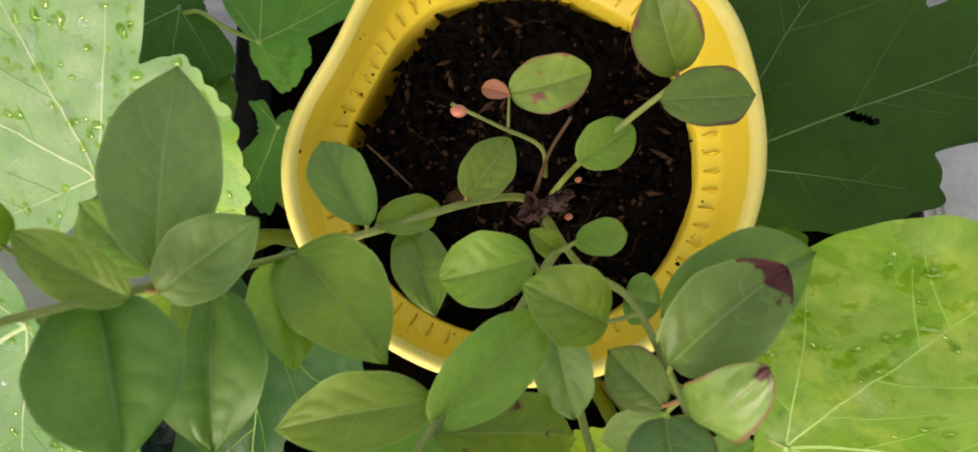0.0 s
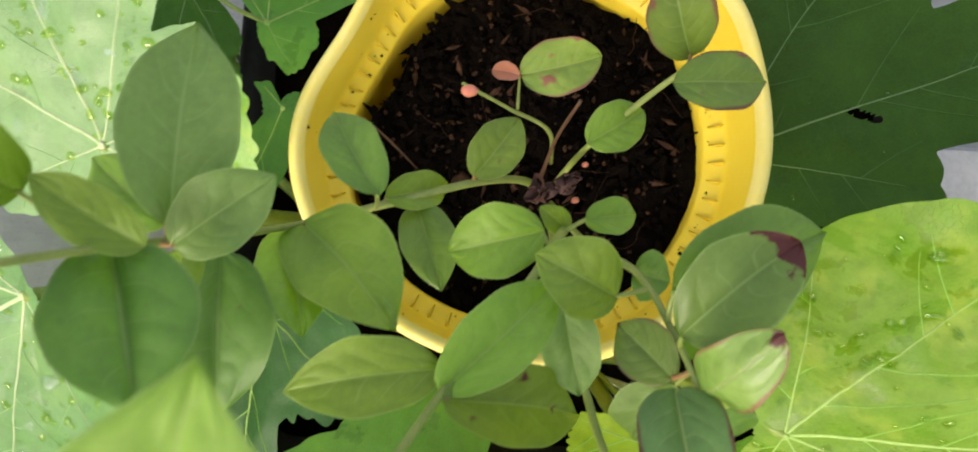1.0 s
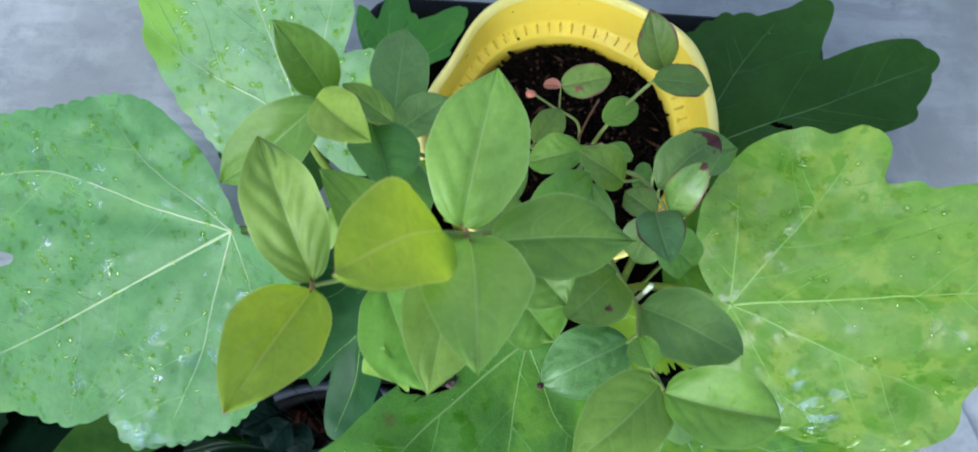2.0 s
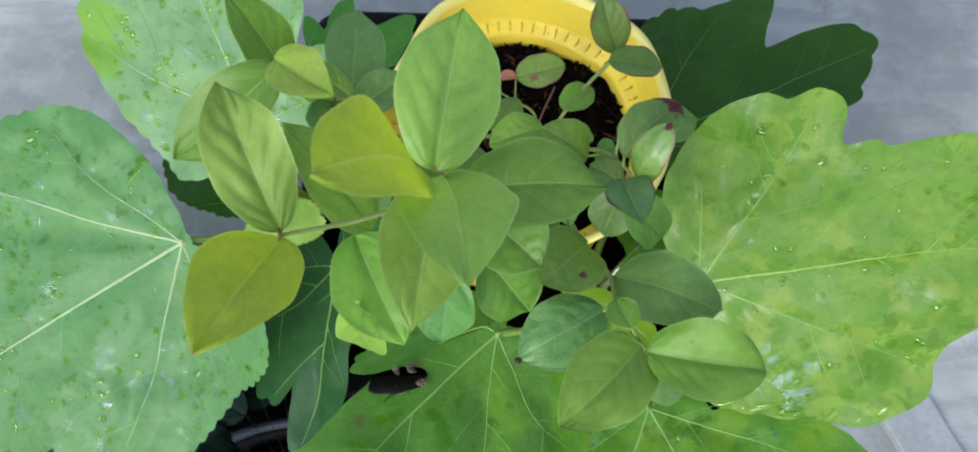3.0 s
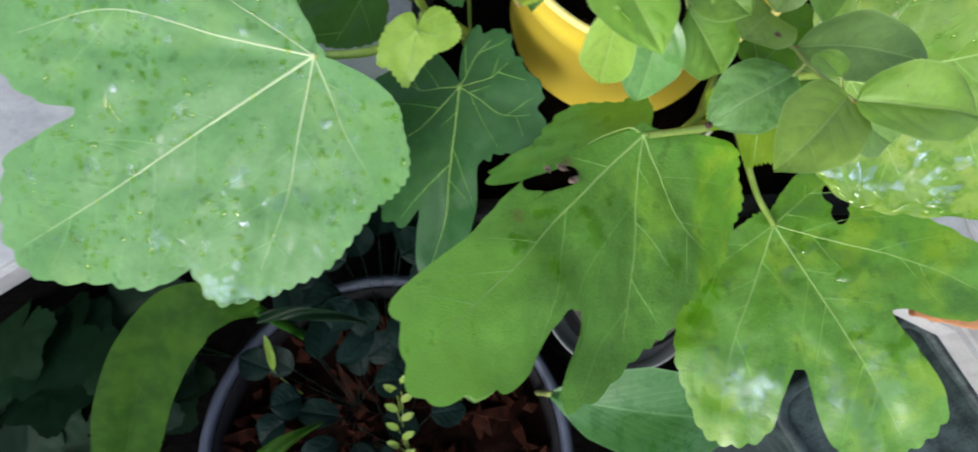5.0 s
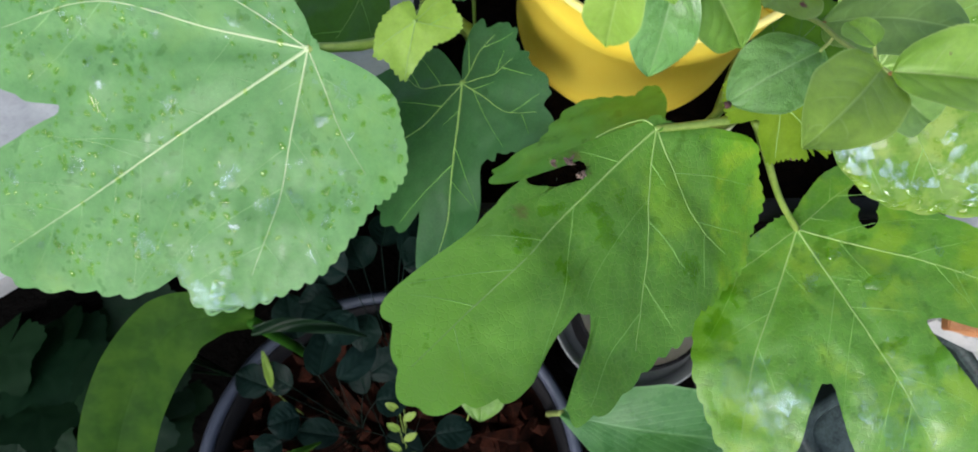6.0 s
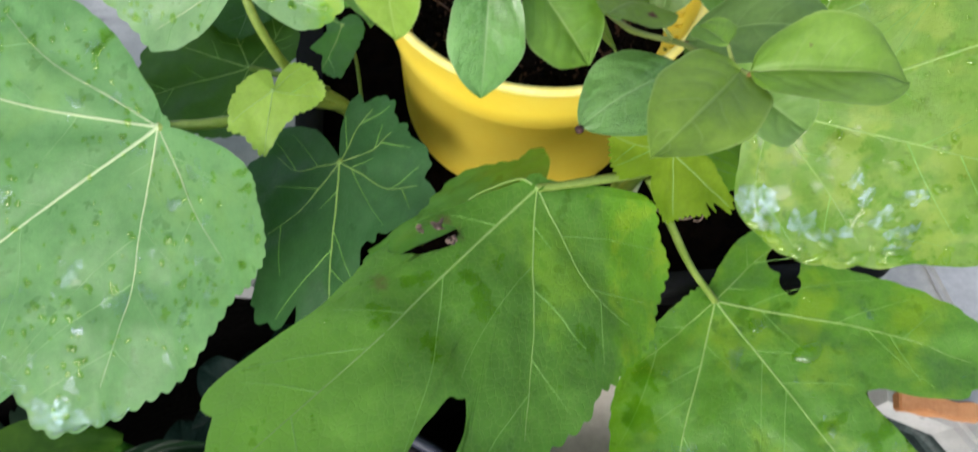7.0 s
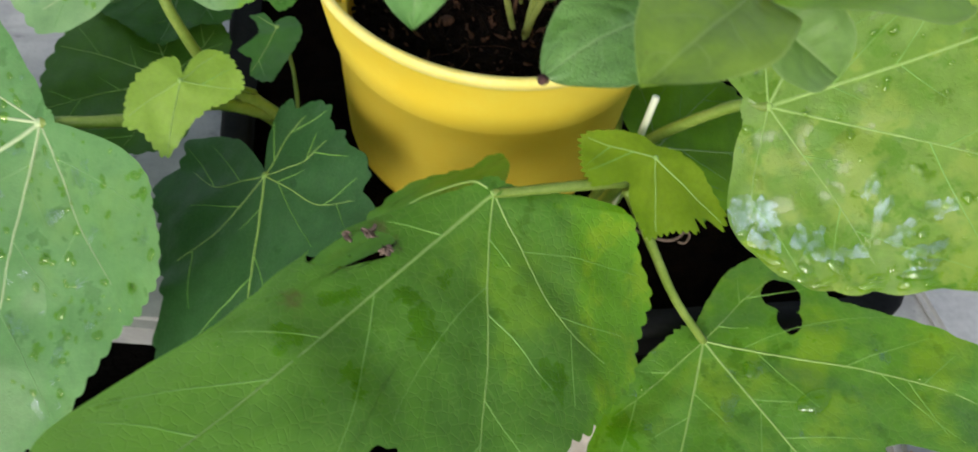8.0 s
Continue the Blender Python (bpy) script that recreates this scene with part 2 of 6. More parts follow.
FIG_FRESH = leaf_material("fig_fresh", (0.175, 0.35, 0.13), (0.225, 0.41, 0.17), (0.36, 0.52, 0.26), wet=0.5, scale=2.2, mottle=[((0.26, 0.41, 0.1), 14.0, 0.52, 0.72, 0.5), ((0.14, 0.3, 0.07), 60.0, 0.64, 0.72, 0.4)], yellow=(0.306, 0.312), pale=(0.2825, 0.2765, (0.2, 0.4, 0.02)), **FIG_NET)
FIG_LIME = leaf_material("fig_lime", (0.125, 0.275, 0.028), (0.17, 0.325, 0.048), (0.35, 0.52, 0.13), wet=0.75, spec=0.25, scale=2.0, mottle=[((0.27, 0.38, 0.06), 30.0, 0.48, 0.62, 0.6), ((0.1, 0.25, 0.015), 48.0, 0.54, 0.61, 0.75)], **FIG_NET)
FIG_MID = leaf_material("fig_mid", (0.09, 0.28, 0.02), (0.125, 0.335, 0.038), (0.27, 0.42, 0.1), wet=0.45, scale=2.2, mottle=[((0.19, 0.37, 0.02), 11.0, 0.57, 0.72, 0.6), ((0.05, 0.19, 0.012), 42.0, 0.64, 0.68, 0.5)], **FIG_NET)
# pale lightens the left lobe: part yellowing, part light put into the colour
FIG_TURNING = leaf_material("fig_turning", (0.092, 0.275, 0.024), (0.125, 0.33, 0.038), (0.3, 0.45, 0.1), wet=0.3, soaked=0.1, scale=2.2, spec=0.45, rough=0.42, sheer=0.34, mottle=[((0.22, 0.44, 0.025), 13.0, 0.52, 0.66, 0.7), ((0.07, 0.25, 0.014), 26.0, 0.55, 0.66, 0.5), ((0.07, 0.24, 0.012), 42.0, 0.66, 0.7, 0.4)], yellow=(0.3065, 0.3095), pale=(0.288, 0.27, (0.24, 0.52, 0.06)), scars=[(-0.05, -0.017, 0.006, (0.16, 0.11, 0.045)), (-0.047, -0.027, 0.003, (0.06, 0.03, 0.028)), (-0.088, -0.052, 0.005, (0.17, 0.14, 0.04))], **FIG_QUILTED)
FIG_WET = leaf_material("fig_wet", (0.09, 0.26, 0.014), (0.122, 0.315, 0.026), (0.27, 0.42, 0.1), wet=0.6, soaked=0.3, scale=2.2, rough=0.34, spec=0.6, mottle=[((0.21, 0.38, 0.014), 24.0, 0.48, 0.66, 0.7), ((0.06, 0.2, 0.008), 36.0, 0.58, 0.68, 0.5)], pale=(0.2895, 0.2865, (0.12, 0.3, 0.004)), **FIG_QUILTED)
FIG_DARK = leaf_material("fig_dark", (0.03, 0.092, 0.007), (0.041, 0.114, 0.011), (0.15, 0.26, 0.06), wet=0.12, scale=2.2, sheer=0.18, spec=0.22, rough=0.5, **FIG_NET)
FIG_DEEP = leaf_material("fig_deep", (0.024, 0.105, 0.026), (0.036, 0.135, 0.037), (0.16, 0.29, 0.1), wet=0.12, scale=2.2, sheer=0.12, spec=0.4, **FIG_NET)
# dark version of the mid fig green, with the shade of covered leaves in it
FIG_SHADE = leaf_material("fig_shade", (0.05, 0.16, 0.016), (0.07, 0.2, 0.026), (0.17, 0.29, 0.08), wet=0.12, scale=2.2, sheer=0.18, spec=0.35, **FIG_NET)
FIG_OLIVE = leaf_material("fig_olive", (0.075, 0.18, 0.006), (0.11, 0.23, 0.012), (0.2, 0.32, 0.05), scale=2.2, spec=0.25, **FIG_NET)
BROAD = leaf_material("broad_leaf", (0.055, 0.2, 0.035), (0.085, 0.26, 0.058), (0.16, 0.34, 0.11), wet=0.9, soaked=0.4, rough=0.3, rows=7.0, side_show=0.7)
FIG_YOUNG = leaf_material("fig_young", (0.2, 0.33, 0.025), (0.27, 0.41, 0.05), (0.38, 0.5, 0.14), scale=1.0, **FIG_NET)
FIG_YOUNG_DEEP = leaf_material("fig_young_deep", (0.145, 0.27, 0.006), (0.19, 0.325, 0.011), (0.38, 0.5, 0.12), spec=0.2, **FIG_NET)
VEIN_PALE = plain_material("vein_pale", (0.4, 0.52, 0.26), (0.48, 0.58, 0.33), 200, 0.5, 0.1)
VEIN_GREEN = plain_material("vein_green", (0.24, 0.4, 0.08), (0.31, 0.47, 0.13), 200, 0.5, 0.1)
VEIN_DARK = plain_material("vein_dark", (0.12, 0.22, 0.07), (0.17, 0.28, 0.1), 200, 0.5, 0.1)
FINE = {
    "vein_pale": plain_material("fine_vein_pale", (0.2, 0.42, 0.14), (0.25, 0.46, 0.17), 200, 0.5, 0.1),
    "vein_green": plain_material("fine_vein_green", (0.19, 0.41, 0.06), (0.24, 0.46, 0.09), 200, 0.5, 0.1),
    "vein_dark": plain_material("fine_vein_dark", (0.055, 0.15, 0.02), (0.07, 0.18, 0.03), 200, 0.5, 0.1),
}
PETIOLE = plain_material("petiole", (0.145, 0.235, 0.028), (0.225, 0.305, 0.06), 80, 0.45, 0.15)
STEM = plain_material("stem", (0.2, 0.27, 0.06), (0.29, 0.35, 0.1), 120, 0.5, 0.2)
RED_STALK = plain_material("red_stalk", (0.3, 0.11, 0.05), (0.33, 0.24, 0.08), 260, 0.5, 0.2)
STAKE = plain_material("pale_stick", (0.55, 0.6, 0.42), (0.66, 0.7, 0.52), 120, 0.5, 0.1)
TWIG = plain_material("twig", (0.07, 0.032, 0.02), (0.13, 0.065, 0.035), 160, 0.7, 0.4)
BUD = plain_material("bud", (0.62, 0.16, 0.12), (0.72, 0.28, 0.18), 300, 0.35, 0.1)
DEAD = plain_material("dead_leaf", (0.035, 0.012, 0.012), (0.07, 0.025, 0.02), 200, 0.7, 0.5)
SOIL = plain_material("soil", (0.0012, 0.0009, 0.0007), (0.0095, 0.0058, 0.004), 110, 0.9, 1.0, 0.004, spec=0.06)
# potting soil again, darker: the shade under the fig is in its colour
SHADED_SOIL = plain_material("shaded_soil", (0.0008, 0.0006, 0.0005), (0.005, 0.003, 0.002), 90, 0.9, 1.0, 0.004, spec=0.02)
CHIP = plain_material("bark_chip", (0.015, 0.008, 0.005), (0.08, 0.038, 0.022), 180, 0.75, 0.6, spec=0.15)
YELLOW = plain_material("yellow_plastic", (0.96, 0.715, 0.055), (0.97, 0.765, 0.085), 14, 0.4, 0.03, 0.0006, spec=0.5, sheer=0.08)
# paler yellow: the light coming through the thin rim is put into the colour
YELLOW_LIP = plain_material("pale_yellow_lip", (0.95, 0.82, 0.2), (0.96, 0.86, 0.3), 60, 0.4, 0.05, 0.0004, sheer=0.15)
BLACK = plain_material("black_plastic", (0.005, 0.005, 0.006), (0.01, 0.01, 0.011), 30, 0.6, 0.08, spec=0.12)
SLATE = plain_material("slate_plastic", (0.05, 0.06, 0.088), (0.065, 0.078, 0.11), 30, 0.4, 0.08)
# the shade inside the low pot is put into this soil's colour
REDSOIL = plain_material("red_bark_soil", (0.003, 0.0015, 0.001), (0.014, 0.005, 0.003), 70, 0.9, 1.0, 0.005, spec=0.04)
WHITEPOT = plain_material("white_glaze", (0.5, 0.46, 0.4), (0.62, 0.58, 0.51), 18, 0.35, 0.1)
# red bark, its colour lowered to hold the shade in the pot
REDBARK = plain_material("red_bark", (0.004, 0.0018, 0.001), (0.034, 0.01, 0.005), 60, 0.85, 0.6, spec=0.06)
# leaves low in the recess: deep shade is put into these dark colours
IVY_SHADED = leaf_material("ivy_shaded", (0.004, 0.013, 0.01), (0.007, 0.019, 0.015), (0.012, 0.026, 0.02), sheer=0.1, spec=0.08)
SHADED_LEAF = leaf_material("shaded_leaf", (0.005, 0.018, 0.007), (0.008, 0.026, 0.01), (0.015, 0.038, 0.016), sheer=0.1, rows=0.0, spec=0.15)
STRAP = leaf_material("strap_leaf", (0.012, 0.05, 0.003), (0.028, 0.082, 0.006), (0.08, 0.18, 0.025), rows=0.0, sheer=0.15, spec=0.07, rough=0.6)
GREYPOT = plain_material("grey_plastic", (0.16, 0.17, 0.17), (0.2, 0.21, 0.21), 20, 0.4, 0.1)
MOTTLED = plain_material("mottled_black", (0.016, 0.024, 0.024), (0.06, 0.085, 0.08), 55, 0.5, 0.3, spec=0.25)
ROT = plain_material("rotten_leaf", (0.07, 0.045, 0.036), (0.24, 0.17, 0.13), 260, 0.7, 0.6)
TERRA = plain_material("terracotta", (0.4, 0.17, 0.06), (0.5, 0.24, 0.1), 50, 0.7, 0.2)



def water_material(name, through_it, mirror, rough, grain, sheen=(1.0, 1.0, 1.0)):
    """Water on a leaf: part of the light goes straight to the wet skin, part is bent, the sky mirrors on top."""
    m = Nodes(name)
    clear, bent, gloss = m.node("BsdfTransparent"), m.node("BsdfRefraction"), m.node("BsdfGlossy")
    clear.inputs["Color"].default_value = (*through_it, 1)
    bent.inputs["Color"].default_value = (*through_it, 1)
    bent.inputs["IOR"].default_value, bent.inputs["Roughness"].default_value = 1.33, 0.0
    gloss.inputs["Roughness"].default_value, gloss.inputs["Color"].default_value = rough, (*sheen, 1)
    body, skin = m.node("MixShader"), m.node("MixShader")
    body.inputs[0].default_value = 0.32
    m.link(clear.outputs[0], body.inputs[1])
    m.link(bent.outputs[0], body.inputs[2])
    slant = m.node("LayerWeight", Blend=0.5).outputs["Facing"]
    shown = m.math("MULTIPLY_ADD", m.math("POWER", slant, 5.0), 0.7, mirror)
    if grain:
        # a film breaks up into smears
        shown = m.math("MULTIPLY", shown, m.ramp(m.noise(210, 6, 0.75, m.bent(m.place(), 90, 0.01)), 0.38, 0.62))
    m.link(shown, skin.inputs[0])
    m.link(body.outputs[0], skin.inputs[1])
    m.link(gloss.outputs[0], skin.inputs[2])
    if grain:
        hair = m.tree.nodes.new("ShaderNodeBump")
        hair.inputs["Strength"].default_value, hair.inputs["Distance"].default_value = grain, 0.0004
        m.link(m.noise(900, 3, 0.6), hair.inputs["Height"])
        m.link(hair.outputs[0], gloss.inputs["Normal"])
    m.link(skin.outputs[0], m.out.inputs["Surface"])
    return m.mat


WATER = water_material("water", (0.8, 0.92, 0.46), 0.05, 0.02, 0.0)
SOAK = water_material("soaking_water", (0.86, 0.95, 0.56), 0.015, 0.1, 0.0)
# the sky's blue reflection is put into the cool gloss tints of these films
THIN_FILM = water_material("thin_water_film", (0.95, 0.98, 0.95), 0.11, 0.3, 0.8, (0.75, 0.87, 1.0))
FILM = water_material("water_film", (0.95, 0.98, 0.95), 0.02, 0.32, 0.9, (0.65, 0.82, 1.0))
SMOOTH_SHEEN = water_material("smooth_wet_sheen", (0.97, 0.99, 0.97), 0.065, 0.34, 0.15, (0.6, 0.8, 1.0))
SHEEN = water_material("wet_sheen", (0.95, 0.98, 0.95), 0.17, 0.34, 0.9, (0.65, 0.82, 1.0))
BEAD = water_material("water_bead", (0.9, 1.0, 0.4), 0.05, 0.04, 0.0)


DARK_PATCH = (0.42, 0.2, 0.0)


def concrete_material():
    """Worn pale concrete with streaks and dark flecks."""
    m = Nodes("concrete")
    here = m.place()
    turn = m.node("Mapping")
    turn.inputs["Rotation"].default_value = (0, 0, radians(-38))
    turn.inputs["Scale"].default_value = (1.0, 5.0, 1.0)
    m.link(here, turn.inputs["Vector"])
    streak = m.noise(9, 5, 0.6, turn.outputs[0])
    cloud = m.noise(6, 4, 0.55, here)
    fleck = m.noise(55, 3, 0.6, here)
    fine = m.noise(400, 3, 0.6, here)
    a = m.mix(m.ramp(cloud, 0.35, 0.68), (0.3, 0.305, 0.3), (0.52, 0.525, 0.515))
    a = m.mix(m.ramp(streak, 0.45, 0.6, 0.0, 0.6), a, (0.3, 0.3, 0.3))
    a = m.mix(m.ramp(m.noise(24, 5, 0.65, m.bent(here, 12, 0.03)), 0.5, 0.66, 0.0, 0.5), a, (0.24, 0.25, 0.255))
    # marbled veins of cement, and a darker ragged patch on one side
    marble = m.math("ABSOLUTE", m.math("SUBTRACT", m.noise(13, 5, 0.6, m.bent(here, 7, 0.09)), 0.5))
    a = m.mix(m.ramp(marble, 0.0, 0.06, 0.16, 0.0), a, (0.56, 0.57, 0.56))
    far = m.tree.nodes.new("ShaderNodeVectorMath")
    far.operation = "DISTANCE"
    m.link(m.bent(here, 5, 0.25), far.inputs[0])
    far.inputs[1].default_value = (DARK_PATCH[0] + 0.125, DARK_PATCH[1] + 0.125, DARK_PATCH[2] + 0.125)
    a = m.mix(m.ramp(far.outputs["Value"], 0.1, 0.3, 0.35, 0.0), a, (0.15, 0.152, 0.148))
    a = m.mix(m.ramp(fine, 0.56, 0.7, 0.0, 0.35), a, (0.2, 0.2, 0.2))
    a = m.mix(m.ramp(fleck, 0.66, 0.74, 0.0, 0.6), a, (0.16, 0.16, 0.165))
    m.link(a, m.bsdf.inputs["Base Color"])
    m.bsdf.inputs["Roughness"].default_value = 0.6
    m.bump(m.math("MULTIPLY_ADD", fine, 0.4, fleck), 0.3, 0.001)
    return m.mat


CONCRETE = concrete_material()
WHITECEMENT = plain_material("white_cement", (0.33, 0.34, 0.35), (0.44, 0.45, 0.46), 20, 0.6, 0.2)
# near-black colour that carries the deep shade below the ledge
SHADE_BLACK = plain_material("shade_black", (0.0015, 0.0014, 0.0013), (0.0045, 0.004, 0.0035), 12, 0.95, 0.8, 0.01, spec=0.03)

# ---- building helpers ----


def mesh_of(name, verts, faces, uvs=None, cells=None):
    me = bpy.data.meshes.new(name)
    me.from_pydata([tuple(v) for v in verts], [], faces)
    if uvs is not None:
        layer = me.uv_layers.new(name="UVMap")
        for loop in me.loops:
            layer.data[loop.index].uv = uvs[loop.vertex_index]
    if cells is not None:
        layer = me.uv_layers.new(name="veins")
        for loop in me.loops:
            layer.data[loop.index].uv = cells[loop.vertex_index]
    me.polygons.foreach_set("use_smooth", [True] * len(me.polygons))
    me.update()
    return me


def part(name, me, material, parent=None, label=""):
    """One mesh object, under a thing or a part."""
    if isinstance(me, bmesh.types.BMesh):
        bm, me = me, bpy.data.meshes.new(name)
        bm.to_mesh(me)
        bm.free()
    if not me.materials:
        me.materials.append(material)
    ob = new(name, me)
    if parent:
        ob.parent = parent
    return tagged(ob, label)


def thing(name, label, category, group="", kind="", at=(0, 0, 0)):
    ob = new(name)
    ob.location = at
    ob.empty_display_size = 0.02
    return tagged(ob, label, category, group, kind)


def curve_points(points, steps=8):
    """Points along a smooth curve through the given ones."""
    p = [Vector(q) for q in points]
    p = [p[0] * 2 - p[1], *p, p[-1] * 2 - p[-2]]
    out = []
    for k in range(1, len(p) - 2):
        for s in range(steps):
            t = s / steps
            a, b, c, d = p[k - 1], p[k], p[k + 1], p[k + 2]
            out.append(0.5 * (2 * b + (c - a) * t + (2 * a - 5 * b + 4 * c - d) * t * t + (3 * b - a - 3 * c + d) * t**3))
    out.append(p[-2])
    return out


def tube(points, r0, r1, sides=8, steps=8, knots=0.0, flat=1.0):
    """A tapered round stalk along a smooth curve, closed at its ends."""
    line = curve_points(points, steps) if steps > 1 else [Vector(q) for q in points]
    verts, faces = [], []
    side = Vector((0.31, 0.87, 0.2))
    n = len(line)
    for k, c in enumerate(line):
        ahead = (line[min(k + 1, n - 1)] - line[max(k - 1, 0)]).normalized()
        side = (side - side.dot(ahead) * ahead).normalized()
        up = ahead.cross(side)
        r = r0 + (r1 - r0) * k / (n - 1)
        r *= 1 + knots * noise.noise(c * 90)
        for s in range(sides):
            a = 2 * math.pi * s / sides
            verts.append(c + r * (math.cos(a) * side + flat * math.sin(a) * up))
    for k in range(n - 1):
        for s in range(sides):
            faces.append((k * sides + s, k * sides + (s + 1) % sides, (k + 1) * sides + (s + 1) % sides, (k + 1) * sides + s))
    faces.append(tuple(range(sides))[::-1])
    faces.append(tuple((n - 1) * sides + s for s in range(sides)))
    return mesh_of("tube", verts, faces)


def lathe(profile, steps=96, wobble=None):
    """A closed turned shell from (radius, height) pairs."""
    verts, faces, n = [], [], len(profile)
    for s in range(steps):
        a = 2 * math.pi * s / steps
        for r, z in profile:
            k = wobble(a, z) if wobble else 1.0
            verts.append((r * k * math.cos(a), r * k * math.sin(a), z))
    for s in range(steps):
        for k in range(n - 1):
            a, b = s * n + k, (s + 1) % steps * n + k
            faces.append((a, b, b + 1, a + 1))
    return mesh_of("lathe", verts, faces)


def blade(length, width, fold=15.0, bend=0.06, round=0.0, wavy=0.045, teeth=0.008, seed=0, nu=20, nv=44, twist=0.0, quilt=0.0105, rows=5.0, curl=0.0, belly=0.0):
    """An oval leaf along +y from its base at the origin, face up; fold lifts both halves, bend arches it along its length, curl bends its tip down, belly moves its widest part to the tip (+) or the base (-)."""
    rng = random.Random(seed)
    phase, lean = rng.uniform(0, 6), rng.uniform(-0.03, 0.03)
    fold_l, fold_r = fold + rng.uniform(-5, 5), fold + rng.uniform(-5, 5)
    verts, uvs, cells, faces = [], [], [], []
    for j in range(nv + 1):
        s = j / nv
        q = s ** (1 + belly)
        pointed = max(0.0, 4 * q * (1 - q)) ** (0.54 + 0.5 * (1 - round) * s**1.3)
        half = width * 0.5 * pointed * (1.06 - 0.12 * s) + 0.0003
        arch = 4 * bend * length * s * (1 - s) - curl * length * max(0.0, s - 0.55) ** 2 * 4
        for i in range(nu + 1):
            u = 2 * i / nu - 1
            v = abs(u)
            edge = half * (1 + (teeth * math.sin(s * 150 + phase) + 0.02 * math.sin(s * 17 + phase * 2)) * v**4)
            rise = radians(fold_l if u < 0 else fold_r)
            lift = v * edge * math.sin(rise) * (1.25 - 0.45 * v)
            lift += wavy * width * v**2 * math.sin(s * 8 + phase + (1.7 if u > 0 else 0))
            # the skin swells between the side veins, which run forward in bows to the edge
            cell = (s - 0.12 * v - 0.24 * v * v) * rows + (0.5 if u > 0 else 0) + 0.7 * noise.noise(Vector((u * 1.5, s * 2.6, seed * 1.3)))
            lift += quilt * width * math.sin(cell * math.pi) ** 2 * (1 - v * v) * min(1, v * 4)
            lift -= 0.012 * width * math.exp(-((v / 0.06) ** 2))
            lift += 0.035 * width * noise.noise(Vector((u * 1.6, s * 2.4, seed * 3.7))) + 0.012 * width * noise.noise(Vector((u * 4, s * 6, seed * 1.9)))
            x = u * edge * math.cos(rise) + lean * length * math.sin(s * 3)
            tw = radians(twist) * s
            z = arch + lift
            verts.append((x * math.cos(tw) - z * math.sin(tw), s * length, x * math.sin(tw) + z * math.cos(tw)))
            uvs.append(((u + 1) / 2, s))
            cells.append((cell, s))
    for j in range(nv):
        for i in range(nu):
            a = j * (nu + 1) + i
            faces.append((a, a + 1, a + nu + 2, a + nu + 1))
    return mesh_of("blade", verts, faces, uvs, cells)


def frame_of(base, tip, face, roll=0.0):
    """The pose of a leaf with its base and tip at these places and its upper side turned to face."""
    y = (Vector(tip) - Vector(base)).normalized()
    z = Vector(face) - Vector(face).dot(y) * y
    z.normalize()
    z = Matrix.Rotation(radians(roll), 3, y) @ z
    x = y.cross(z)
    return Matrix.Translation(base) @ Matrix((x, y, z)).transposed().to_4x4()


# ---- the setting: a concrete ledge over a lower floor ----
FLOOR = -0.55


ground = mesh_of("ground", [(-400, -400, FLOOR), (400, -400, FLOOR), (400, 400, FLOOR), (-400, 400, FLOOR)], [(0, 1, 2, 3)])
tagged(part("ground", ground, SHADE_BLACK), "lower ground, deep shade put into its near-black colour", "ground", kind="structure")
paving_outline = [(-20.0, -12.85), (-0.36, -0.082), (-0.27, -0.09), (-0.215, -0.098), (-0.185, -0.03), (-0.125, -0.03), (-0.125, -0.1), (0.205, -0.07), (0.27, -0.12), (0.275, -0.19), (0.268, -0.228), (0.312, -0.252), (0.36, -0.345), (5.0, -12.5), (20.0, -12.5), (20.0, 20.0), (-20.0, 20.0)]
bm = bmesh.new()
face = bm.faces.new([bm.verts.new((x, y, 0.0)) for x, y in paving_outline])
lower = bmesh.ops.extrude_face_region(bm, geom=[face])
for v in lower["geom"]:
    if isinstance(v, bmesh.types.BMVert):
        v.co.z = -0.035
bmesh.ops.recalc_face_normals(bm, faces=bm.faces[:])
bmesh.ops.bevel(bm, geom=[e for e in bm.edges if all(v.co.z > -0.001 for v in e.verts)], offset=0.006, segments=2, affect="EDGES")
ledge = tagged(part("ledge", bm, CONCRETE), "pale grey weathered concrete ledge with dark flecks", "ledge", kind="structure")
# wall added under the thin ledge; its darkness is shade put into colour
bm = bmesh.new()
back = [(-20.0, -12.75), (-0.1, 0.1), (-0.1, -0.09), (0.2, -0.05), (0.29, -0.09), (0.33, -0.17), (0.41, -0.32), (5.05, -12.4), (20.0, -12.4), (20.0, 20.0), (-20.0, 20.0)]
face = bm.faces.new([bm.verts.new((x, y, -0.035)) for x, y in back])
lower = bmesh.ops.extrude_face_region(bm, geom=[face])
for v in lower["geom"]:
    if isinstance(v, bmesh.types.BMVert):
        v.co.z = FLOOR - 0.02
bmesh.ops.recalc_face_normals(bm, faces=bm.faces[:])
tagged(part("added_wall", bm, SHADE_BLACK), "added wall under the concrete ledge, shade put into its near-black colour", "wall", kind="structure")
bm = bmesh.new()
strip = [(0.300, 0.06), (0.352, 0.06), (0.385, -0.13), (0.47, -0.33), (0.425, -0.36), (0.335, -0.16)]
